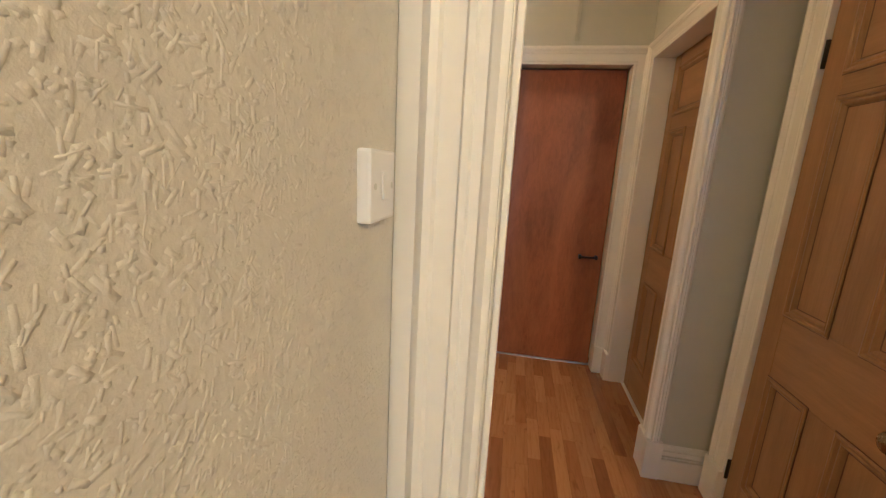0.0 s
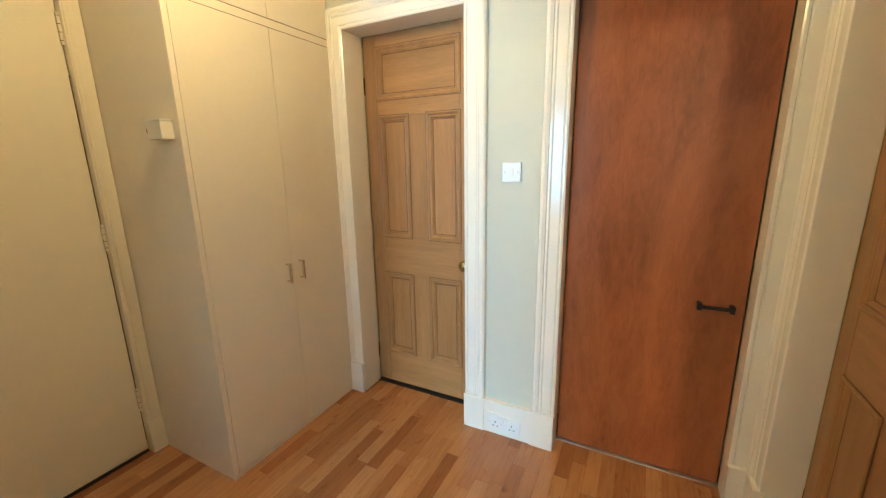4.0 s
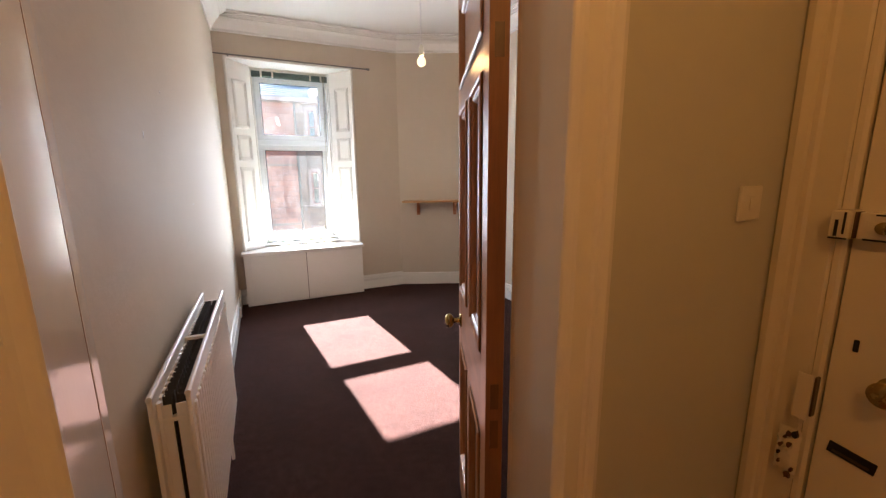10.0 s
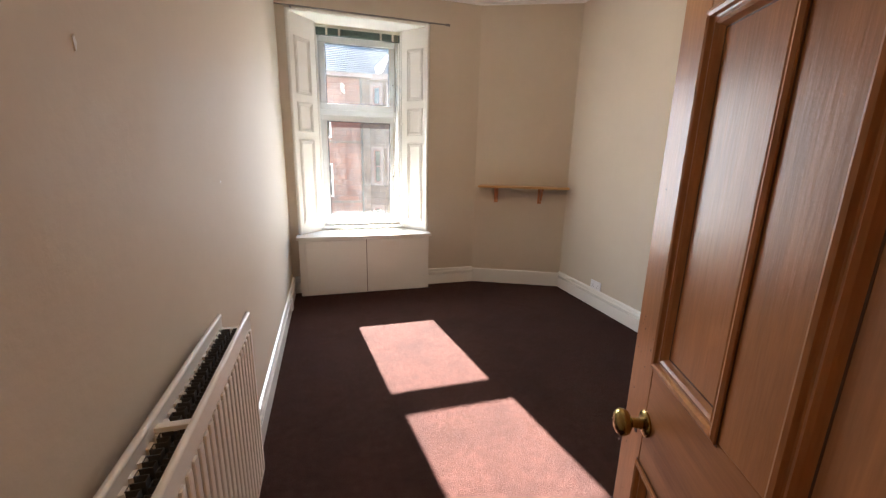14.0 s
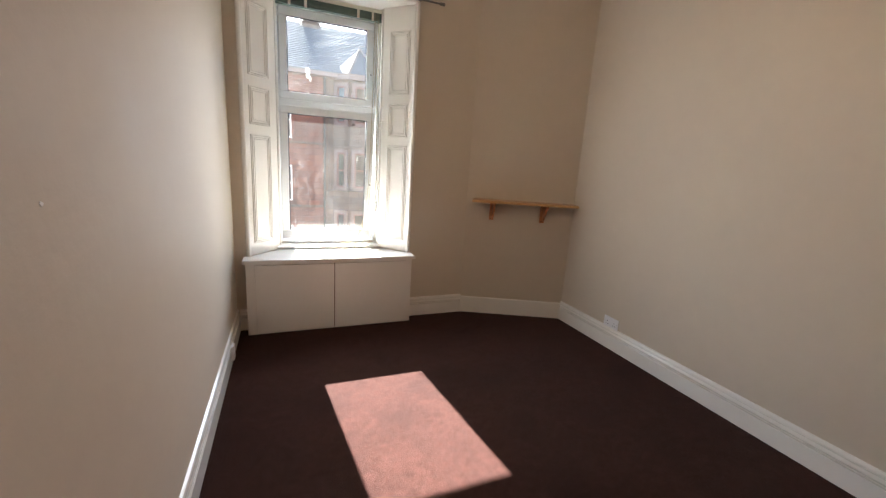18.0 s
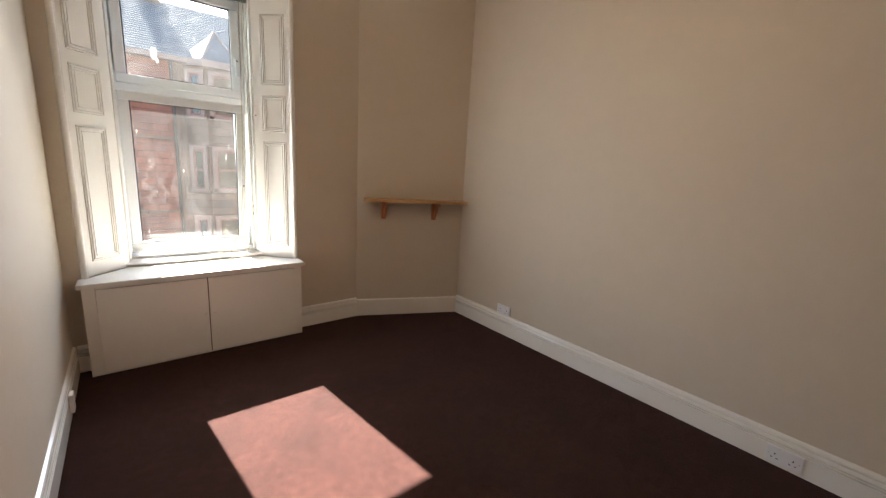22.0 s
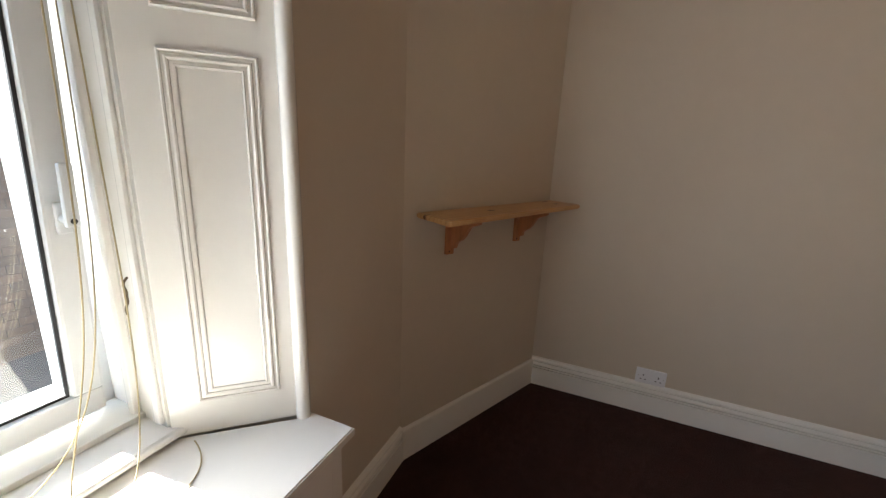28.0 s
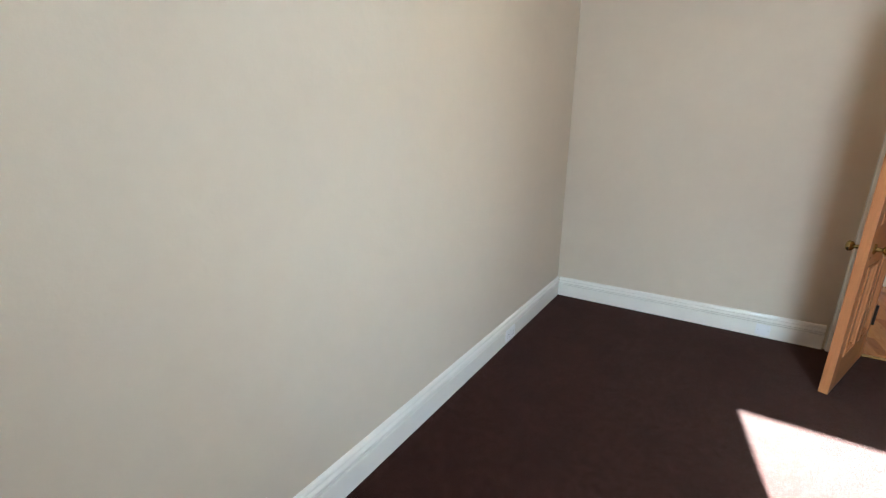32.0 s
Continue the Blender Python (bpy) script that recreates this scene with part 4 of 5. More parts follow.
def socket(m, label, double=True, name="wall_socket"):
    t = holder(name, m, label, "socket")
    w = 0.073 if double else 0.043
    part("plate", box(B(), -w, w, 0, 0.010, -0.043, 0.043, 0.004), M_PLASTIC, t)
    for cx in ((-0.036, 0.036) if double else (0.0,)):
        bm = B()
        for x, z, hw, hh in ((0, 0.010, 0.0025, 0.005), (-0.011, -0.012, 0.0042, 0.002), (0.011, -0.012, 0.0042, 0.002)):
            box(bm, cx + x - hw, cx + x + hw, 0.0094, 0.0104, z - hh - 0.006, z + hh - 0.006)
        part("pin_holes", bm, M_BLACK, t, "dark pin holes")
    for sx in ((-0.010, 0.010) if double else (0.026,)):
        part("rocker", box(B(), sx - 0.0055, sx + 0.0055, 0.0095, 0.0140, 0.016, 0.034, 0.001), M_PLASTIC, t)
    for x in ((-0.060, 0.060) if double else (-0.030, 0.030)):
        part("screw", cyl(B(), (x, 0.0095, 0), (x, 0.0105, 0), 0.0035, n=8), M_STEEL, t)
    return t


wall_switch(pose(0.050, 0.742, 1.352, 0, 0, -90), "white plastic light switch on textured wallpaper")
wall_switch(pose(-0.073, 3.003, 1.345, 0, 0, 180), "white plastic light switch between two doors")
wall_switch(pose(-1.487, 1.046, 1.345), "yellowed light switch beside the entrance door", M_OFFPL)
struct("baseboard_socket_block", box(B(), -0.196, 0.058, 2.984, 3.012, 0, 0.182, 0.003), M_GLOSS, "white skirting block holding sockets")
for x in (-0.037, -0.124):
    socket(pose(x, 2.984, 0.073, 0, 0, 180), "white single socket set in the skirting", False)
socket(pose(-2.9, -2.155, 0.216, 0, 0, -90), "white double socket above the skirting")
socket(pose(-2.881, -0.22, 0.062, 0, 0, -90), "white double socket on the skirting")
t = holder("blank_plate", pose(-1.358, 0.885, 0.058, 0, 0, 180), "white blank outlet plate low on the skirting", "plate")
part("plate", box(B(), -0.043, 0.043, 0, 0.008, -0.043, 0.043, 0.003), M_PLASTIC, t)
for x in (-0.030, 0.030):
    part("screw", cyl(B(), (x, 0.0078, 0), (x, 0.0088, 0), 0.0035, n=8), M_STEEL, t)
t = holder("skirting_box", pose(-0.088, -2.62, 0.09, 0, 0, 90), "small white cable box on the skirting", "box")
part("cover", box(B(), -0.03, 0.03, 0, 0.018, -0.05, 0.05, 0.004), M_PLASTIC, t)
part("seam", box(B(), -0.030, 0.030, 0.0176, 0.0184, -0.008, -0.006), M_RUBBER, t)
t = holder("cable_trunking", pose(0.50, 3.012, 2.18), "thin painted cable trunking", "trunking")
part("channel", box(B(), -0.010, 0.010, -0.014, 0, 0, HALLZ - 2.18, 0.002), M_HALLWALL, t)
t = holder("door_chime", pose(-1.16, 2.172, 1.53), "small cream plastic door chime box", "chime")
part("case", box(B(), -0.040, 0.050, -0.046, 0, -0.036, 0.028, 0.004), M_OFFPL, t)
part("lid", box(B(), -0.043, 0.053, -0.049, 0, 0.028, 0.035, 0.002), M_OFFPL, t)
part("sounder", cyl(B(), (-0.040, -0.024, -0.004), (-0.046, -0.024, -0.004), 0.021, n=18), M_DKBRASS, t, "dark round sounder")


def pendant(name, x, y, top, z, label):
    t = holder(name, pose(x, y, z), label, "lamp")
    part("ceiling_rose", lathe(B(), [(0.045, top - z), (0.045, top - z - 0.012), (0.03, top - z - 0.028), (0.006, top - z - 0.036)]), M_PLASTIC, t, "", True)
    part("cord", cyl(B(), (0, 0, 0.10), (0, 0, top - z - 0.03), 0.0032, n=8), M_PLASTIC, t)
    part("lamp_holder", lathe(B(), [(0.006, 0.115), (0.014, 0.10), (0.017, 0.085), (0.017, 0.045), (0.014, 0.040)]), M_OFFPL, t, "", True)
    bl = part("bulb", lathe(B(), [(0.012, 0.042), (0.014, 0.032), (0.026, 0.018), (0.031, 0.0), (0.026, -0.018), (0.014, -0.029), (0.0005, -0.032)]), M_BULB, t, "glowing warm round bulb", True)
    bl.visible_shadow = False


pendant("bedroom_pendant_lamp", -1.5, -1.124, BZ, 2.21, "bare glowing bulb on a white cord")
# added lobby pendant, never in view, that carries the lobby bulb light
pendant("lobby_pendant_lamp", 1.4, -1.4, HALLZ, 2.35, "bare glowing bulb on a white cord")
pendant("hall_pendant_lamp", -0.5, 2.04, HALLZ, 2.25, "bare glowing bulb on a white cord")

# ---- window ----
win = holder("window_1", pose(0, 0, 0), "white plastic window, lower sash tilted inwards", "window", "", "structure")


def bars(name, rects, y0, y1, material, parent, m=None, bevel=0.004):
    for x0, x1, z0, z1 in rects:
        bm = box(B(), x0, x1, y0, y1, z0, z1, bevel)
        if m:
            bm.transform(m)
        part(name, bm, material, parent)


bars("outer_frame", ((-1.262, -1.157, 0.62, 2.62), (-0.446, -0.35, 0.62, 2.62), (-1.157, -0.446, 0.62, 0.700), (-1.157, -0.446, 2.54, 2.62), (-1.157, -0.446, 1.873, 1.90)), -3.775, -3.716, M_PVC, win)
bars("outer_frame", ((-1.262, -1.205, 0.62, 2.62), (-0.405, -0.35, 0.62, 2.62), (-1.205, -0.405, 0.62, 0.672), (-1.205, -0.405, 2.57, 2.62), (-1.205, -0.405, 1.797, 1.856)), -3.715, -3.655, M_PVC, win)


def sash(x0, x1, z0, z1, fw, m, parent, pane_mat):
    """A sash with its glass and seals, in local metres, placed by m."""
    bars("sash_bar", ((x0, x1, z0, z0 + fw), (x0, x1, z1 - fw, z1), (x0, x0 + fw, z0 + fw, z1 - fw), (x1 - fw, x1, z0 + fw, z1 - fw)), -0.062, 0.0, M_PVC, parent, m, 0.007)
    bm = box(B(), x0 + fw - 0.005, x1 - fw + 0.005, -0.034, -0.026, z0 + fw - 0.005, z1 - fw + 0.005)
    bm.transform(m)
    g = part("pane", bm, pane_mat, parent, "dirty smeared window glass")
    g.visible_shadow = False
    a, b, c, e = x0 + fw, x1 - fw, z0 + fw, z1 - fw
    for r in ((a, b, c, c + 0.007), (a, b, e - 0.007, e), (a, a + 0.007, c, e), (b - 0.007, b, c, e)):
        bm = box(B(), r[0], r[1], -0.024, -0.016, r[2], r[3])
        bm.transform(m)
        part("seal", bm, M_RUBBER, g, "black rubber seal")
    return g


UP_M = pose(0, -3.652, 0)
LO_M = pose(0, -3.588, 0.676, -4.6)
sash(-1.199, -0.415, 1.858, 2.566, 0.062, UP_M, win, M_GLASSUP)
sash(-1.185, -0.41, 0.0, 1.118, 0.062, LO_M, win, M_GLASS)


def handle(m, parent, drop):
    bm = B()
    box(bm, -0.014, 0.014, 0, 0.012, -0.035, 0.035, 0.004)
    bm.transform(m)
    h = part("window_handle", bm, M_PVC, parent, "white window handle")
    bm = B()
    cyl(bm, (0, 0.010, 0.0), (0, 0.036, 0.0), 0.011, n=14)
    box(bm, -0.012, 0.012, 0.030, 0.046, -0.120 if drop < 0 else -0.014, 0.014 if drop < 0 else 0.120, 0.005)
    bm.transform(m)
    part("lever", bm, M_PVC, h)
    bm = cyl(B(), (0, 0.046, 0), (0, 0.0485, 0), 0.006, n=12)
    bm.transform(m)
    part("lock_button", bm, M_RUBBER, h)


handle(LO_M @ pose(-1.154, 0, 0.50), win, 1)
handle(UP_M @ pose(-1.168, 0, 2.13), win, -1)
for m, x, zs in ((UP_M, -0.40, (1.90, 2.50)), (LO_M, -0.395, (0.02, 1.08))):
    for z in zs:
        bm = box(B(), x - 0.016, x - 0.002, -0.004, 0.012, z - 0.022, z + 0.022, 0.003)
        bm.transform(m)
        part("sash_hinge", bm, M_PVC, win, "white window hinge")
# splashes on the outside of the glass
M_SPLASH = bpy.data.materials.new("dried white splash")
M_SPLASH.use_nodes = True
nt = M_SPLASH.node_tree
nt.nodes.remove(nt.nodes["Principled BSDF"])
tl = nt.nodes.new("ShaderNodeBsdfTranslucent")
tl.inputs[0].default_value = (0.8, 0.8, 0.76, 1)
mx = nt.nodes.new("ShaderNodeMixShader")
mx.inputs[0].default_value = 0.12
nt.links.new(nt.nodes.new("ShaderNodeBsdfTransparent").outputs[0], mx.inputs[1])
nt.links.new(tl.outputs[0], mx.inputs[2])
nt.links.new(mx.outputs[0], nt.nodes["Material Output"].inputs[0])
rng = random.Random(4)
for m, x, z, r, tall in ((UP_M, -0.64, 2.10, 0.020, 3.2), (UP_M, -0.66, 2.05, 0.010, 2.5), (UP_M, -0.9, 2.25, 0.006, 2.0), (LO_M, -0.50, 0.86, 0.004, 4.0), (LO_M, -0.56, 0.66, 0.003, 5.0), (LO_M, -1.05, 0.72, 0.004, 7.0), (LO_M, -1.07, 0.80, 0.0035, 7.0), (LO_M, -0.76, 0.60, 0.006, 2.5), (LO_M, -0.52, 0.14, 0.004, 6.0), (LO_M, -0.98, 0.34, 0.003, 2.0)):
    bm = B()
    vs = []
    for i in range(14):
        a = 2 * math.pi * i / 14
        k = r * rng.uniform(0.7, 1.15)
        vs.append(bm.verts.new(m @ Vector((x + k * math.cos(a), -0.0352, z + k * tall * math.sin(a) * (0.6 if math.sin(a) > 0 else 1.0)))))
    bm.faces.new(vs)
    part("splash_mark", bm, M_SPLASH, win, "dried white splash on the glass").visible_shadow = True

for m, x0, x1, z0, z1, n in ((UP_M, -1.13, -0.48, 1.93, 2.49, 150), (LO_M, -1.12, -0.47, 0.07, 1.05, 190)):
    bm = B()
    for _ in range(n):
        x, z, r = rng.uniform(x0, x1), rng.uniform(z0, z1), rng.choice((0.0005, 0.0006, 0.0008, 0.0013))
        k = rng.uniform(1.0, 2.6)
        bm.faces.new([bm.verts.new(m @ Vector((x + r * math.cos(a), -0.0351, z + r * k * math.sin(a)))) for a in (0, 1.05, 2.1, 3.14, 4.19, 5.24)])
    sp = part("dust_speck", bm, M_SPLASH, win, "dried specks on the glass")
    sp["kind"] = "stuff"

# linings and shutters of the recess
bm = B()
prism(bm, [(-1.452, -3.19), (-1.232, -3.43), (-1.232, -3.70), (-0.388, -3.70), (-0.388, -3.43), (-0.168, -3.19)], 2.622, 2.634)
struct("window_head_board", bm, M_GLOSS, "white painted head board of the window recess")
for x in (-1.236, -0.384):
    s = -1 if x < -0.8 else 1
    lb = struct("window_lining", box(B(), x - 0.004, x + 0.004, -3.69, -3.432, 0.60, 2.622), M_GLOSS, "white painted window lining")
    part("staff_bead", box(B(), x - s * 0.004, x - s * 0.022, -3.56, -3.532, 0.645, 2.62, 0.005), M_GLOSS, lb)
    part("staff_bead", box(B(), x - s * 0.004, x - s * 0.016, -3.465, -3.44, 0.645, 2.62, 0.005), M_GLOSS, lb)


def shutter(name, m, px0, px1, length):
    """Fixed panelled shutter: local x along its width, y towards the room, z up."""
    t = holder(name, m, "white painted panelled window shutter, folded back", "shutter", "window shutters")
    part("leaf", box(B(), 0, length, -0.018, 0.0, 0.607, 2.621, 0.002), M_GLOSS, t)
    prof = [(0, 0), (0.001, 0.005), (0.004, 0.007), (0.007, 0.005), (0.008, 0.001), (0.013, 0.001), (0.014, 0.006), (0.018, 0.008), (0.022, 0.006), (0.023, 0.002), (0.030, 0.002), (0.031, 0.006), (0.034, 0.005), (0.036, 0.0)]
    for z0, z1 in ((0.70, 1.528), (1.60, 1.872), (1.945, 2.44)):
        bm = B()
        c = [(px0, z0), (px1, z0), (px1, z1), (px0, z1)]
        ins = [(0, 1), (-1, 0), (0, -1), (1, 0)]
        for i in range(4):
            (ax, az), (bx, bz) = c[i], c[(i + 1) % 4]
            sweep(bm, prof, (ax, 0, az), (bx, 0, bz), (ins[i][0], 0, ins[i][1]), (0, 1, 0), 1.0, -1.0)
        p = part("panel_moulding", bm, M_GLOSS, t)
        part("panel", box(B(), px0 + 0.036, px1 - 0.036, 0.0, 0.0012, z0 + 0.036, z1 - 0.036), M_GLOSS, t)
    return t


sr = shutter("window_shutter", pose(-1.442, -3.202, 0, 0, 0, -46.3), 0.042, 0.234, 0.302)
shutter("window_shutter", pose(-0.387, -3.42, 0, 0, 0, 46.3), 0.068, 0.260, 0.302)
part("shutter_knob", lathe(B(), [(0.004, 0), (0.004, 0.012), (0.010, 0.018), (0.009, 0.026), (0.0004, 0.029)], pose(0.285, 0.0, 1.72, -90), 12), M_GLOSS, sr, "", True)
for x in (-1.452, -0.166):
    struct("window_edge_bead", cyl(B(), (x, -3.192, 0.60), (x, -3.192, 2.64), 0.019, n=16), M_GLOSS, "white rounded edge bead", True)
struct("window_edge_head", cyl(B(), (-1.452, -3.192, 2.636), (-0.166, -3.192, 2.636), 0.012, n=14), M_GLOSS, "white rounded edge bead", True)
# inner ledge
lg = struct("window_sill", box(B(), -1.30, -0.325, -3.70, -3.405, 0.607, 0.634, 0.005), M_GLOSS, "white painted stepped inner sill")
part("nosing", cyl(B(), (-1.30, -3.405, 0.622), (-0.325, -3.405, 0.622), 0.010, n=12), M_GLOSS, lg, "", True)
part("upper_ledge", box(B(), -1.236, -0.384, -3.70, -3.52, 0.634, 0.650, 0.003), M_GLOSS, lg)

cab = holder("window_cabinet", pose(0, 0, 0), "white painted low cabinet under the window sill", "cabinet")
part("body", box(B(), -1.453, -0.150, -3.58, -3.064, 0.0, 0.574), M_GLOSS, cab)
bm = B()
prism(bm, [(-1.476, -3.036), (-0.130, -3.036), (-0.130, -3.186), (-0.170, -3.186), (-0.39, -3.425), (-0.39, -3.60), (-1.23, -3.60), (-1.23, -3.425), (-1.448, -3.186), (-1.476, -3.186)], 0.576, 0.604)
bmesh.ops.bevel(bm, geom=[e for e in bm.edges if abs(e.verts[0].co.z - e.verts[1].co.z) < 1e-4], offset=0.004, segments=2, affect="EDGES")
part("sill_board", bm, M_GLOSS, cab)
for x0, x1, kx in ((-0.797, -0.215, -0.775), (-1.398, -0.803, -0.83)):
    dd = part("cabinet_door", box(B(), x0, x1, -3.064, -3.050, 0.012, 0.560, 0.002), M_GLOSS, cab)
    part("knob", lathe(B(), [(0.004, 0), (0.004, 0.008), (0.008, 0.012), (0.007, 0.018), (0.0004, 0.02)], pose(kx, -3.050, 0.30, -90), 12), M_GLOSS, dd, "", True)
part("seam", box(B(), -0.8028, -0.7972, -3.0645, -3.0615, 0.012, 0.560), M_DARK, cab, "dark gap between the doors")
part("cover_strip", box(B(), -0.212, -0.205, -3.064, -3.052, 0.40, 0.574, 0.001), M_GLOSS, cab)

# blind, rod, cords
bl = holder("venetian_blind", pose(0, 0, 0), "raised grey-green venetian blind", "blind")
part("headrail", box(B(), -1.225, -0.395, -3.525, -3.480, 2.596, 2.621, 0.003), M_OFFPL, bl)
for i in range(11):
    part("slat", box(B(), -1.222, -0.398, -3.524 + 0.001 * (i % 3), -3.482 + 0.001 * (i % 2), 2.546 + i * 0.0044, 2.549 + i * 0.0044), M_GREEN, bl)
part("bottom_rail", box(B(), -1.223, -0.397, -3.522, -3.483, 2.532, 2.545, 0.003), M_GREEN, bl)
for x in (-0.50, -0.62, -1.03, -1.15):
    part("tape", box(B(), x - 0.010, x + 0.010, -3.481, -3.4795, 2.53, 2.60), M_OFFPL, bl)
rod = holder("curtain_rod", pose(0, 0, 0), "thin steel curtain rod over the window", "curtain rod")
part("pole", cyl(B(), (-0.07, -3.145, 2.650), (-1.62, -3.145, 2.640), 0.007, n=12), M_ROD, rod, "", True)
for x in (-1.62, -1.635, -1.648):
    part("finial_ring", cyl(B(), (x, -3.145, 2.640), (x - 0.009, -3.145, 2.640), 0.012, n=14), M_ROD, rod, "", True)
for x in (-0.20, -1.46):
    part("bracket", box(B(), x - 0.008, x + 0.008, -3.187, -3.145, 2.636, 2.650, 0.002), M_ROD, rod)


def cord(name, pts, r, material, parent=None, label=""):
    cu = bpy.data.curves.new(name, "CURVE")
    cu.dimensions, cu.bevel_depth, cu.bevel_resolution = "3D", r, 2
    s = cu.splines.new("NURBS")
    s.points.add(len(pts) - 1)
    for p, q in zip(s.points, pts):
        p.co = (*q, 1.0)
    s.use_endpoint_u, s.order_u = True, 4
    cu.materials.append(material)
    ob = new(name, cu)
    if parent:
        ob.parent = parent
    return ob


cord("pull_cord", [(-1.17, -3.475, 2.59), (-1.16, -3.47, 2.0), (-1.15, -3.46, 1.2), (-1.10, -3.44, 0.85), (-1.02, -3.40, 0.66), (-0.98, -3.30, 0.608), (-1.08, -3.22, 0.607), (-1.22, -3.25, 0.607), (-1.25, -3.36, 0.609)], 0.0017, M_CORD, bl)
cord("pull_cord", [(-1.20, -3.475, 2.59), (-1.20, -3.48, 2.0), (-1.205, -3.475, 1.3), (-1.20, -3.45, 0.9), (-1.16, -3.40, 0.68), (-1.10, -3.33, 0.608), (-1.00, -3.25, 0.607), (-1.06, -3.16, 0.607), (-1.16, -3.18, 0.607)], 0.0017, M_CORD, bl)
cord("pull_cord", [(-1.185, -3.475, 2.59), (-1.18, -3.475, 1.8), (-1.17, -3.45, 1.0), (-1.06, -3.42, 0.70), (-0.93, -3.43, 0.638), (-0.82, -3.44, 0.637), (-0.86, -3.47, 0.637), (-0.98, -3.46, 0.637)], 0.0017, M_CORD, bl)
ck = holder("cord_cleat", pose(-1.232, -3.50, 0.98), "small bent metal cord hook", "hook")
o = cord("hook", [(0.0, 0.0, 0.045), (0.016, 0.0, 0.035), (0.004, 0, 0.012), (0.010, 0, 0.0), (0.004, 0, -0.014), (0.016, 0.0, -0.03), (0.012, 0.0, -0.045)], 0.003, M_DKBRASS, ck)

# filled scars in the plaster
for y, z, w, h in ((0.041, 1.56, 0.010, 0.028), (-0.759, 1.288, 0.012, 0.010), (-0.3, 1.75, 0.008, 0.010)):
    bm = B()
    rr = random.Random(int(z * 100))
    vs = []
    for k in range(12):
        a = 2 * math.pi * k / 12
        q = rr.uniform(0.6, 1.1)
        vs.append((y + w * 0.5 * q * math.cos(a), z + h * 0.5 * q * math.sin(a)))
    top = [bm.verts.new((BX1 - 0.0012, p, q)) for p, q in vs]
    low = [bm.verts.new((BX1 + 0.001, y + (p - y) * 1.3, z + (q - z) * 1.3)) for p, q in vs]
    bm.faces.new(top)
    for k in range(12):
        bm.faces.new((low[k], low[(k + 1) % 12], top[(k + 1) % 12], top[k]))
    bmesh.ops.recalc_face_normals(bm, faces=bm.faces)
    struct("trim_filler_spot", bm, M_CEIL, "small white filler scar in the wall")

# ---- radiator ----
rad = holder("radiator", pose(0, 0, 0), "white double panel radiator with dark fins inside", "radiator")
RY0, RY1, RZ0, RZ1 = -0.418, 0.540, 0.31, 0.90
for nm, x0, x1 in (("front_panel", -0.190, -0.178), ("back_panel", -0.110, -0.098)):
    part(nm, box(B(), x0, x1, RY0, RY1, RZ0, RZ1, 0.004), M_RAD, rad)
    part("top_bead", cyl(B(), ((x0 + x1) / 2, RY0, RZ1 - 0.003), ((x0 + x1) / 2, RY1, RZ1 - 0.003), 0.0075, n=12), M_RAD, rad, "", True)
rib = None
N_RIB = 27
for i in range(N_RIB):
    y = RY0 + 0.035 + (RY1 - RY0 - 0.07) * i / (N_RIB - 1)
    if rib is None:
        bm = box(B(), -0.0065, 0.001, -0.0105, 0.0105, RZ0 + 0.035, RZ1 - 0.045, 0.005)
        rib = part("rib", bm, M_RAD, rad)
        rib.location = (-0.190, y, 0)
    else:
        o = rib.copy()
        scene.collection.objects.link(o)
        o.location = (-0.190, y, 0)
scal = None
for i in range(N_RIB):
    y = RY0 + 0.035 + (RY1 - RY0 - 0.07) * i / (N_RIB - 1)
    if scal is None:
        scal = part("inner_rib", cyl(B(), (0, 0, RZ0 + 0.05), (0, 0, RZ1 - 0.030), 0.010, n=10), M_RAD, rad, "", True)
        scal.location = (-0.112, y, 0)
    else:
        o = scal.copy()
        scene.collection.objects.link(o)
        o.location = (-0.112, y, 0)
for x0, x1 in ((-0.1785, -0.150), (-0.141, -0.118)):
    bm = B()
    n = 56
    for i in range(n):
        y = RY0 + 0.05 + (RY1 - RY0 - 0.09) * i / n
        box(bm, x0, x1, y, y + 0.0015, RZ0 + 0.06, RZ1 - 0.028)
        xx = x0 if i % 2 else x1 - 0.0015
        box(bm, xx, xx + 0.0015, y + 0.0015, y + 0.0155, RZ0 + 0.06, RZ1 - 0.0285)
    f = part("convector", bm, M_FIN, rad, "dark grey convector fins")
    f["kind"] = "stuff"
for y, z in ((RY1 - 0.045, RZ1 - 0.075), (0.08, RZ1 - 0.018), (RY0 + 0.03, RZ1 - 0.03)):
    part("top_strap", box(B(), -0.186, -0.102, y, y + 0.018, z - 0.012, z, 0.002), M_RAD, rad)
for y0, y1 in ((RY1 - 0.032, RY1 - 0.028), (RY0 + 0.02, RY0 + 0.024)):
    part("end_web", box(B(), -0.178, -0.150, y0, y1, RZ0 + 0.05, RZ1 - 0.04), M_RAD, rad)
    part("end_web", box(B(), -0.140, -0.110, y0, y1, RZ0 + 0.05, RZ1 - 0.04), M_RAD, rad)
for y in (-0.25, 0.38):
    part("wall_bracket", box(B(), -0.10, BX1, y - 0.015, y + 0.015, 0.36, 0.82, 0.002), M_RAD, rad)
part("valve_pipe", cyl(B(), (-0.144, RY0 - 0.03, 0.0), (-0.144, RY0 - 0.03, 0.36), 0.008, n=12), M_RAD, rad, "", True)
part("valve", cyl(B(), (-0.144, RY0 - 0.03, 0.34), (-0.144, RY0 + 0.02, 0.34), 0.013, n=12), M_CHROME, rad, "", True)

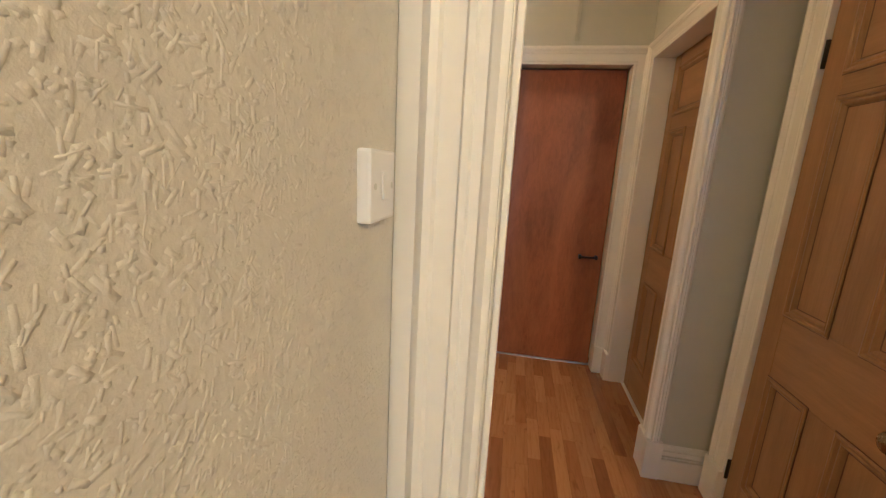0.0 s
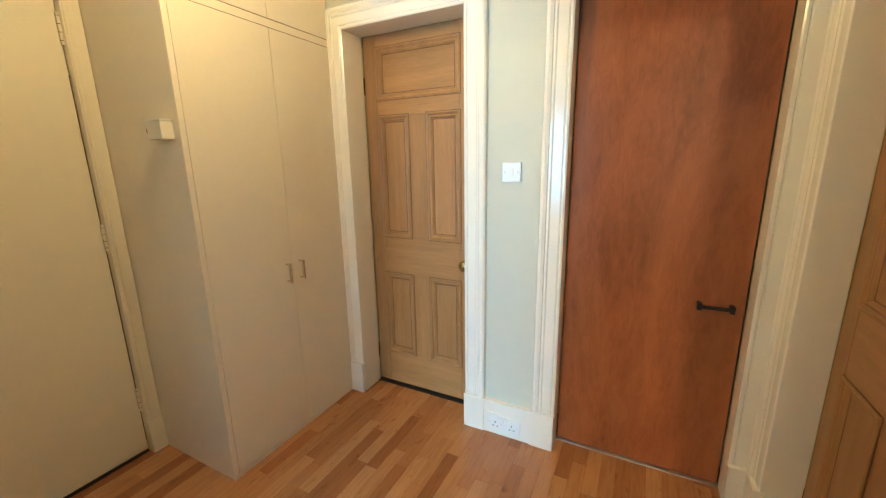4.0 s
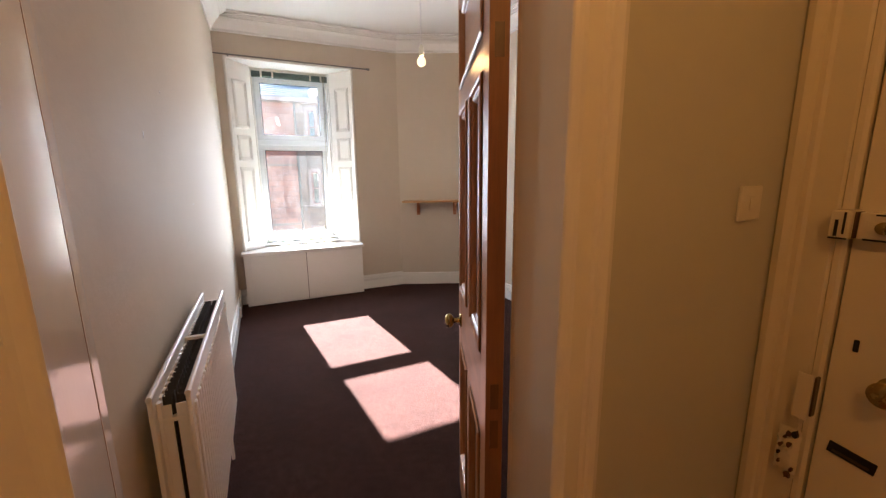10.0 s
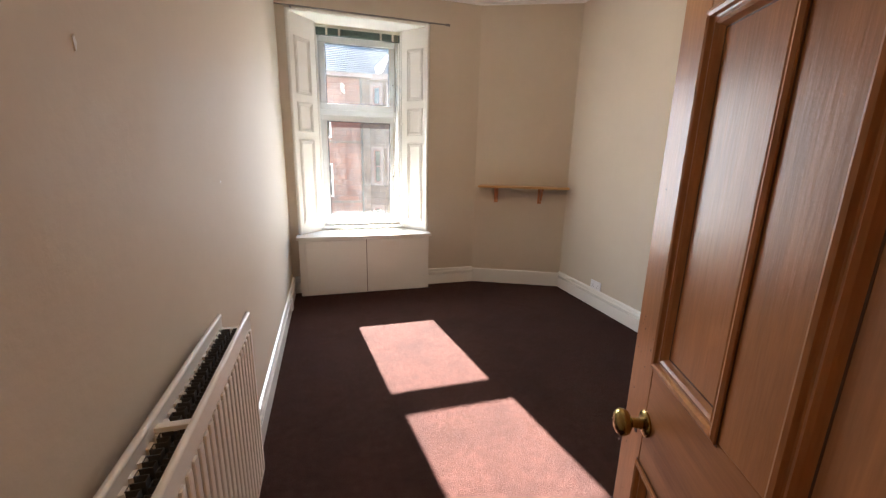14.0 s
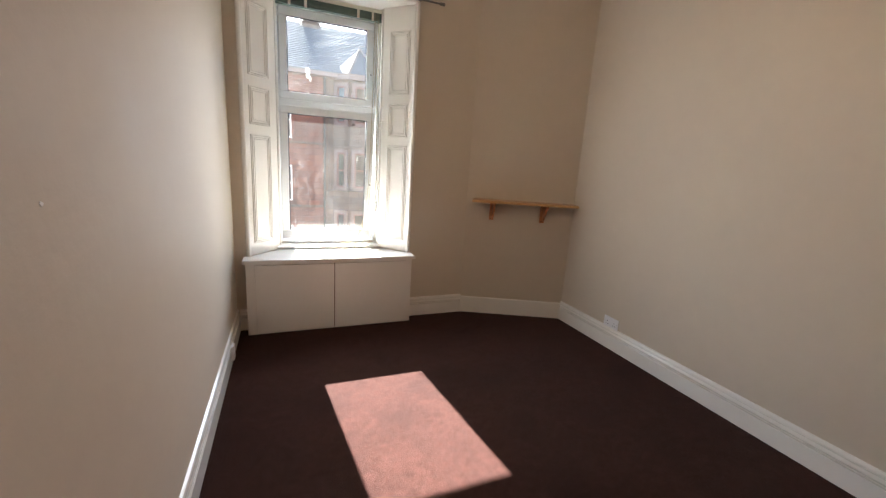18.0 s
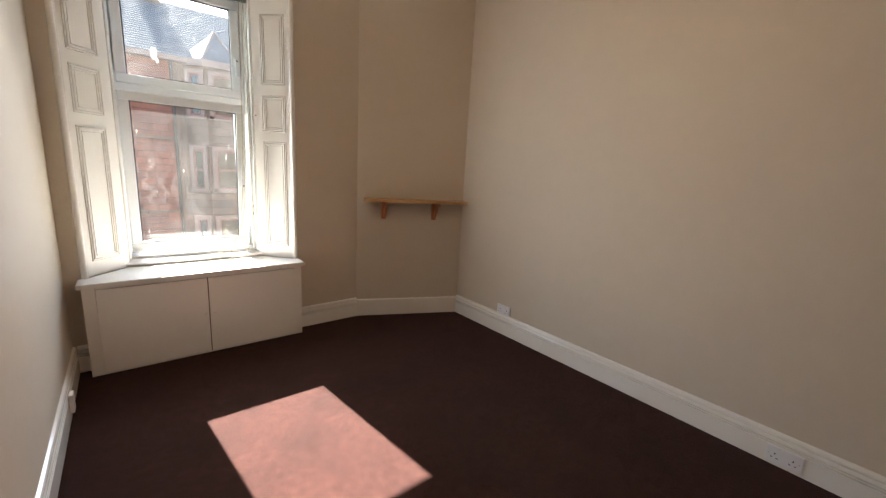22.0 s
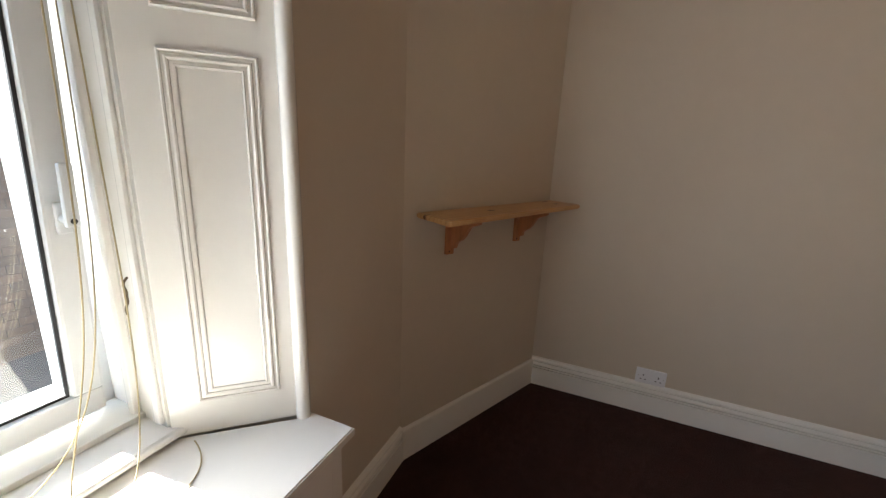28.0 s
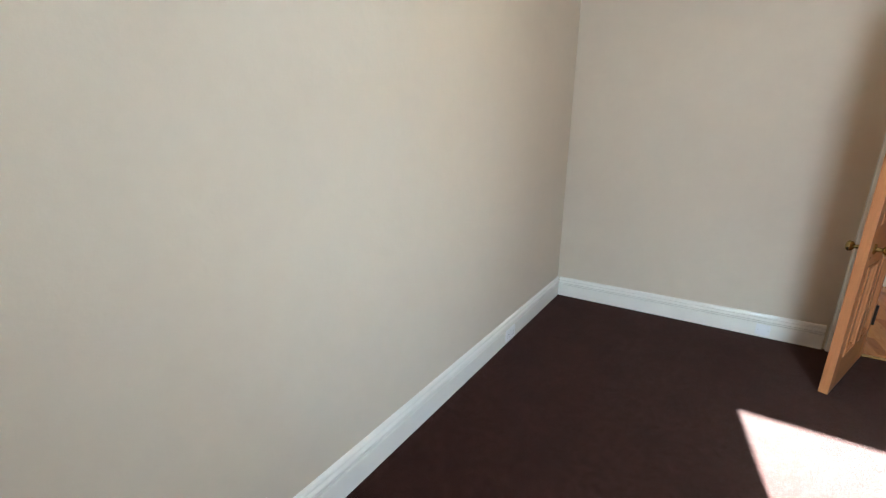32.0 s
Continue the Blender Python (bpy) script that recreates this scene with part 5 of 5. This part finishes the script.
# ---- shelf on the slanting wall: local x along the wall, y out of it ----
shm = Matrix.Translation((-2.0, -3.188, 0)) @ Matrix(((-0.9138, 0.4061, 0, 0), (0.4061, 0.9138, 0, 0), (0, 0, 1, 0), (0, 0, 0, 1)))
sh = holder("wall_shelf", Matrix.Identity(4), "small varnished knotty pine shelf on two brackets", "shelf")
bm = prism(B(), [(0.062, 0.002), (0.042, 0.203), (0.050, 0.212), (0.972, 0.186), (0.980, 0.178), (0.982, 0.002)], 1.090, 1.111)
bmesh.ops.bevel(bm, geom=[e for e in bm.edges if abs(e.verts[0].co.z - e.verts[1].co.z) < 1e-4], offset=0.004, segments=2, affect="EDGES")
bm.transform(shm)
bmesh.ops.recalc_face_normals(bm, faces=bm.faces)
part("board", bm, M_SHELF, sh)
GUSSET = [(0.016, 1.0895), (0.168, 1.0895), (0.168, 1.074), (0.155, 1.066), (0.136, 1.061), (0.118, 1.051), (0.104, 1.034), (0.092, 1.012), (0.076, 0.993), (0.056, 0.981), (0.042, 0.968), (0.036, 0.950), (0.016, 0.946)]
for x in (0.237, 0.703):
    bm = box(B(), x - 0.021, x + 0.021, 0.002, 0.017, 0.921, 1.0895, 0.0015)
    bm.transform(shm)
    bmesh.ops.recalc_face_normals(bm, faces=bm.faces)
    br = part("bracket", bm, M_BRACKET, sh, "pine bracket strip on the wall")
    bm = B()
    a = [bm.verts.new((x + 0.001, y, z)) for y, z in GUSSET]
    b = [bm.verts.new((x + 0.021, y, z)) for y, z in GUSSET]
    for i in range(len(GUSSET)):
        j = (i + 1) % len(GUSSET)
        bm.faces.new((a[i], a[j], b[j], b[i]))
    bm.faces.new(a)
    bm.faces.new(b)
    bm.transform(shm)
    bmesh.ops.recalc_face_normals(bm, faces=bm.faces)
    part("gusset", bm, M_BRACKET, br, "curved pine gusset")
    bm = cyl(B(), (x - 0.006, 0.017, 0.934), (x - 0.006, 0.0182, 0.934), 0.004, n=10)
    bm.transform(shm)
    part("screw", bm, M_BLACK, br, "dark screw head")

# ---- outside: the street and the tenement opposite ----
KX, EX, EY, EZ = 1.22, -0.496, -1.796, 1.37


def far(x, y, z):
    return (EX + (x - EX) * KX, EY + (y - EY) * KX, EZ + (z - EZ) * KX)


def fbox(bm, x0, x1, y0, y1, z0, z1):
    a, b = far(x0, y0, z0), far(x1, y1, z1)
    return box(bm, a[0], b[0], a[1], b[1], a[2], b[2])




def ashlar(name, tones, joint, w, h):
    """Squared stone in courses, block tones varied, read from the upright plane of the front."""
    m = bpy.data.materials.new(name)
    m.use_nodes = True
    nt = m.node_tree
    b = nt.nodes["Principled BSDF"]
    b.inputs["Roughness"].default_value = 0.85
    tc = nt.nodes.new("ShaderNodeTexCoord")
    sp = nt.nodes.new("ShaderNodeSeparateXYZ")
    cb = nt.nodes.new("ShaderNodeCombineXYZ")
    nt.links.new(tc.outputs["Object"], sp.inputs[0])
    nt.links.new(sp.outputs["X"], cb.inputs["X"])
    nt.links.new(sp.outputs["Z"], cb.inputs["Y"])
    br = nt.nodes.new("ShaderNodeTexBrick")
    for k, v in (("Color1", tones[0]), ("Color2", tones[1]), ("Mortar", joint)):
        br.inputs[k].default_value = (*v, 1)
    for k, v in (("Scale", 1.0), ("Mortar Size", 0.018), ("Mortar Smooth", 0.4), ("Bias", 0.0), ("Brick Width", w), ("Row Height", h)):
        br.inputs[k].default_value = v
    nt.links.new(cb.outputs[0], br.inputs["Vector"])
    n = nt.nodes.new("ShaderNodeTexNoise")
    n.inputs["Scale"].default_value, n.inputs["Detail"].default_value = 0.55, 8.0
    nt.links.new(tc.outputs["Object"], n.inputs["Vector"])
    r = nt.nodes.new("ShaderNodeMapRange")
    for k, v in enumerate((0.35, 0.7, 0.0, 0.75)):
        r.inputs[k + 1].default_value = v
    nt.links.new(n.outputs["Fac"], r.inputs[0])
    x = nt.nodes.new("ShaderNodeMix")
    x.data_type, x.blend_type = "RGBA", "MULTIPLY"
    nt.links.new(r.outputs[0], x.inputs[0])
    nt.links.new(br.outputs["Color"], x.inputs[6])
    x.inputs[7].default_value = (0.58, 0.56, 0.55, 1)
    nt.links.new(x.outputs[2], b.inputs["Base Color"])
    bp = nt.nodes.new("ShaderNodeBump")
    bp.inputs["Distance"].default_value = 0.02
    nt.links.new(br.outputs["Fac"], bp.inputs["Height"])
    bp.invert = True
    nt.links.new(bp.outputs[0], b.inputs["Normal"])
    return m


M_STONE = ashlar("red sandstone", ((0.178, 0.068, 0.042), (0.130, 0.053, 0.036)), (0.085, 0.050, 0.040), 0.62, 0.30)
M_STONE2 = ashlar("brown weathered sandstone", ((0.120, 0.078, 0.056), (0.088, 0.062, 0.047)), (0.060, 0.044, 0.034), 0.75, 0.34)
M_MULL = mat("grey pink dressed stone", (0.155, 0.115, 0.098), 0.85, vary=0.15, scale=1.5)
M_SLATE = mat("grey roof slate", (0.050, 0.057, 0.068), 0.85, vary=0.3, scale=3, stretch=(3, 3, 6), bump=0.01, bscale=8)
M_PANE = mat("far window pane", (0.012, 0.014, 0.016), 0.05, spec=0.5)
M_FRAMEW = mat("white far frame", (0.75, 0.74, 0.70), 0.5)
M_FRAMED = mat("dark red far frame", (0.13, 0.05, 0.04), 0.5)
M_ROAD = mat("asphalt", (0.05, 0.05, 0.052), 0.9, vary=0.2, scale=1.0, bump=0.004, bscale=40)
tagged(thing("ground", box(B(), -400, 400, -400, -3.85, -7.2, -7.0), M_ROAD, "grey asphalt street ground", "ground"), kind="structure")
hs = holder("tenement_opposite", Matrix.Identity(4), "red and brown sandstone tenement with bay windows and slate roof", "building")
FY = -18.5
part("wall", fbox(B(), -2.05, 9.0, FY - 8, FY, -6.8, 4.75), M_STONE, hs, "red sandstone wall")
part("wall", fbox(B(), -22.0, -2.06, FY - 8, FY + 0.01, -6.8, 4.75), M_STONE2, hs, "brown sandstone wall")
# bay: canted plan
bay = [(-2.42, FY), (-3.06, FY + 0.5), (-4.20, FY + 0.5), (-4.86, FY)]
bm = B()
prism(bm, [far(x, y, 0)[:2] for x, y in bay], far(0, 0, -6.8)[2], far(0, 0, 4.80)[2])
part("bay", bm, M_STONE2, hs)


def far_window(p0, p1, z0, z1, frame_mat, surround_mat, n):
    """A window between two plan points, between two heights, with stone surround, frame, bars and panes. n: outward normal."""
    a, b = Vector((*far(p0[0], p0[1], 0)[:2], 0)), Vector((*far(p1[0], p1[1], 0)[:2], 0))
    zz0, zz1 = far(0, 0, z0)[2], far(0, 0, z1)[2]
    d = (b - a).normalized()
    nn = Vector((n[0], n[1], 0)).normalized()
    w = (b - a).length
    m = Matrix.Translation((a.x, a.y, zz0)) @ Matrix(((d.x, nn.x, 0, 0), (d.y, nn.y, 0, 0), (0, 0, 1, 0), (0, 0, 0, 1)))
    h = zz1 - zz0

    def put(nm, parent, material, rects, y0, y1):
        bm = B()
        for r in rects:
            box(bm, r[0], r[1], y0, y1, r[2], r[3])
        bm.transform(m)
        bmesh.ops.recalc_face_normals(bm, faces=bm.faces)
        return part(nm, bm, material, parent)

    s = put("window", hs, surround_mat, ((-0.16, 0, -0.12, h + 0.16), (w, w + 0.16, -0.12, h + 0.16), (0, w, h, h + 0.18), (-0.2, w + 0.2, -0.16, 0)), 0.0, 0.10)
    put("frame", s, frame_mat, ((0, 0.07, 0, h), (w - 0.07, w, 0, h), (0.07, w - 0.07, h - 0.07, h), (0.07, w - 0.07, 0, 0.08), (0.07, w - 0.07, h * 0.5 - 0.035, h * 0.5 + 0.035)), 0.012, 0.05)
    put("pane", s, M_PANE, ((0.07, w - 0.07, 0.08, h * 0.5 - 0.035), (0.07, w - 0.07, h * 0.5 + 0.035, h - 0.07)), 0.012, 0.022)
    return s


for z0, z1, fm in ((2.88, 4.36, M_FRAMED), (0.13, 1.63, M_FRAMED), (-2.58, -1.05, M_FRAMED), (-5.3, -3.8, M_FRAMED)):
    far_window((-3.27, FY + 0.5), (-4.01, FY + 0.5), z0, z1, fm, M_MULL, (0, 1))
    far_window((-2.61, FY + 0.149), (-2.91, FY + 0.383), z0, z1, fm, M_MULL, (0.616, 0.788))
    far_window((-4.37, FY + 0.371), (-4.69, FY + 0.129), z0, z1, fm, M_MULL, (-0.604, 0.797))
for z0, z1 in ((2.11, 3.56), (-0.53, 0.98), (-3.28, -1.62), (-6.0, -4.3)):
    for x in (-0.72, 2.4, 4.8):
        far_window((x + 0.78, FY), (x, FY), z0, z1, M_FRAMEW, M_STONE, (0, 1))
for z0, z1 in ((2.88, 4.3), (0.13, 1.6), (-2.58, -1.05)):
    for x in (-7.4, -9.6, -12.0):
        far_window((x + 0.7, FY), (x, FY), z0, z1, M_FRAMED, M_MULL, (0, 1))
for z in (-0.72, 2.0, -3.5):
    part("string_course", fbox(B(), -2.05, 9.0, FY, FY + 0.06, z - 0.10, z), M_STONE2, hs)
part("eaves", fbox(B(), -22, 9.0, FY - 0.1, FY + 0.25, 4.70, 4.86), M_MULL, hs, "stone eaves course")
bm = B()
prism(bm, [far(x, y, 0)[:2] for x, y in [(-2.28, FY), (-2.99, FY + 0.62), (-4.27, FY + 0.62), (-5.0, FY)]], far(0, 0, 4.62)[2], far(0, 0, 4.86)[2])
part("bay_cornice", bm, M_MULL, hs)
part("downpipe", cyl(B(), far(-2.06, FY + 0.06, -6.8), far(-2.06, FY + 0.06, 4.7), 0.06, n=8), M_BLACK, hs, "dark cast iron downpipe")
# roof: courses of slates as stepped strips
bm = B()
NR = 26
for i in range(NR):
    a, b = i / NR, (i + 1) / NR
    y0, y1 = FY + 0.25 - 4.1 * a, FY + 0.25 - 4.1 * b
    z0, z1 = 4.86 + 2.86 * a, 4.86 + 2.86 * b
    vs = [bm.verts.new(far(x, y, z)) for x, y, z in ((-22, y0, z0 + 0.045), (9, y0, z0 + 0.045), (9, y1, z1 + 0.02), (-22, y1, z1 + 0.02), (-22, y0, z0), (9, y0, z0))]
    bm.faces.new(vs[:4])
    bm.faces.new((vs[0], vs[1], vs[5], vs[4]))
part("roof", bm, M_SLATE, hs, "grey slate roof in courses")
bm = B()
ap = bm.verts.new(far(-3.55, FY - 0.2, 6.05))
base = [bm.verts.new(far(x, y, 4.86)) for x, y in ((-2.30, FY - 0.3), (-2.99, FY + 0.60), (-4.27, FY + 0.60), (-5.0, FY - 0.3))]
for i in range(3):
    bm.faces.new((base[i], base[i + 1], ap))
part("bay_roof", bm, M_SLATE, hs, "pointed slate roof over the bay")
bm = B()
for p in ((-2.99, FY + 0.60), (-4.27, FY + 0.60)):
    cyl(bm, far(p[0], p[1], 4.88), far(-3.55, FY - 0.2, 6.07), 0.05, n=8)
part("hip_lead", bm, M_MULL, hs, "pale lead hips")
for x in (-1.75, -8.5, 5.0):
    ch = part("chimney", fbox(B(), x - 0.42, x + 0.42, FY - 4.3, FY - 3.4, 6.2, 8.4), M_STONE2, hs, "sandstone chimney stack")
    for k in range(4):
        part("chimney_pot", cyl(B(), far(x - 0.3 + 0.2 * k, FY - 3.85, 8.4), far(x - 0.3 + 0.2 * k, FY - 3.85, 8.85), 0.13, 0.10, n=10), M_STONE, ch)

# ---- textured wallpaper strokes by the start ----
rng = random.Random(11)
V, Fc = [], []
for _ in range(24000):
    y, z = rng.uniform(0.22, 0.835), rng.uniform(0.45, 2.25)
    L, W, H = rng.uniform(0.0016, 0.0080) * rng.choice((0.5, 0.8, 1, 1.2)), rng.uniform(0.0013, 0.0027), rng.uniform(0.0002, 0.0005)
    a = rng.choice((0.15, 1.5, 1.35, 0.9, 2.3, rng.uniform(0, 3.14))) + rng.uniform(-0.25, 0.25)
    c, s = math.cos(a), math.sin(a)
    k = len(V)
    ring = ((-L, -W), (L, -W * rng.uniform(0.7, 1.1)), (L, W), (-L, W * rng.uniform(0.7, 1.1)))
    for inset, x in ((0.0, 0.0415), (0.0008, 0.042 + H)):
        for u, v in ring:
            u, v = u - math.copysign(inset, u), v - math.copysign(inset, v)
            V.append((x, y + u * c - v * s, z + u * s + v * c))
    for i in range(4):
        j = (i + 1) % 4
        Fc.append((k + i, k + j, k + 4 + j, k + 4 + i))
    Fc.append((k + 4, k + 5, k + 6, k + 7))
me = bpy.data.meshes.new("paper_strokes")
me.from_pydata(V, [], Fc)
me.materials.append(M_TEXT)
for f in me.polygons:
    f.use_smooth = True
st = new("paper_strokes", me)
st.parent = wall_lobby
tagged(st, "raised strokes of the wallpaper", kind="stuff")

# ---- laminate strips, last ----
fl = struct("floor_hall", box(B(), -1.9, 1.4, 0.93, 3.3, -0.08, -0.006), M_SEAM, "oak laminate strip floor")
# unseen floor, given the dark carpet material to hold down bounce into the hall
struct("floor_lobby", box(B(), 0.0, 3.2, -3.4, 0.93, -0.08, 0.0), M_CARPET, "unseen lobby floor, made dark to cut bounced light")
PW = 0.0620
lens = (0.25, 0.32, 0.41, 0.52)
first = (0.08, 0.16, 0.25, 0.32, 0.41)
strip = {}
for L in sorted(set(lens + first)):
    bm = box(B(), -PW / 2 + 0.0003, PW / 2 - 0.0003, 0.0004, L - 0.0004, -0.008, 0.0)
    me = bpy.data.meshes.new("strip")
    bm.to_mesh(me)
    bm.free()
    me.materials.append(M_PLANK)
    strip[L] = me
rng = random.Random(5)
x = -1.655
while x < 1.19:
    y = 0.93
    end = 2.17 if x < -1.10 else 3.20 if x < 1.1 else 2.02
    while y < end - 0.02:
        L = rng.choice(first if y < 0.94 else lens)
        o = new("strip", strip[L])
        o.parent = fl
        o.location = (x + PW / 2, y, 0)
        y += L
    x += PW
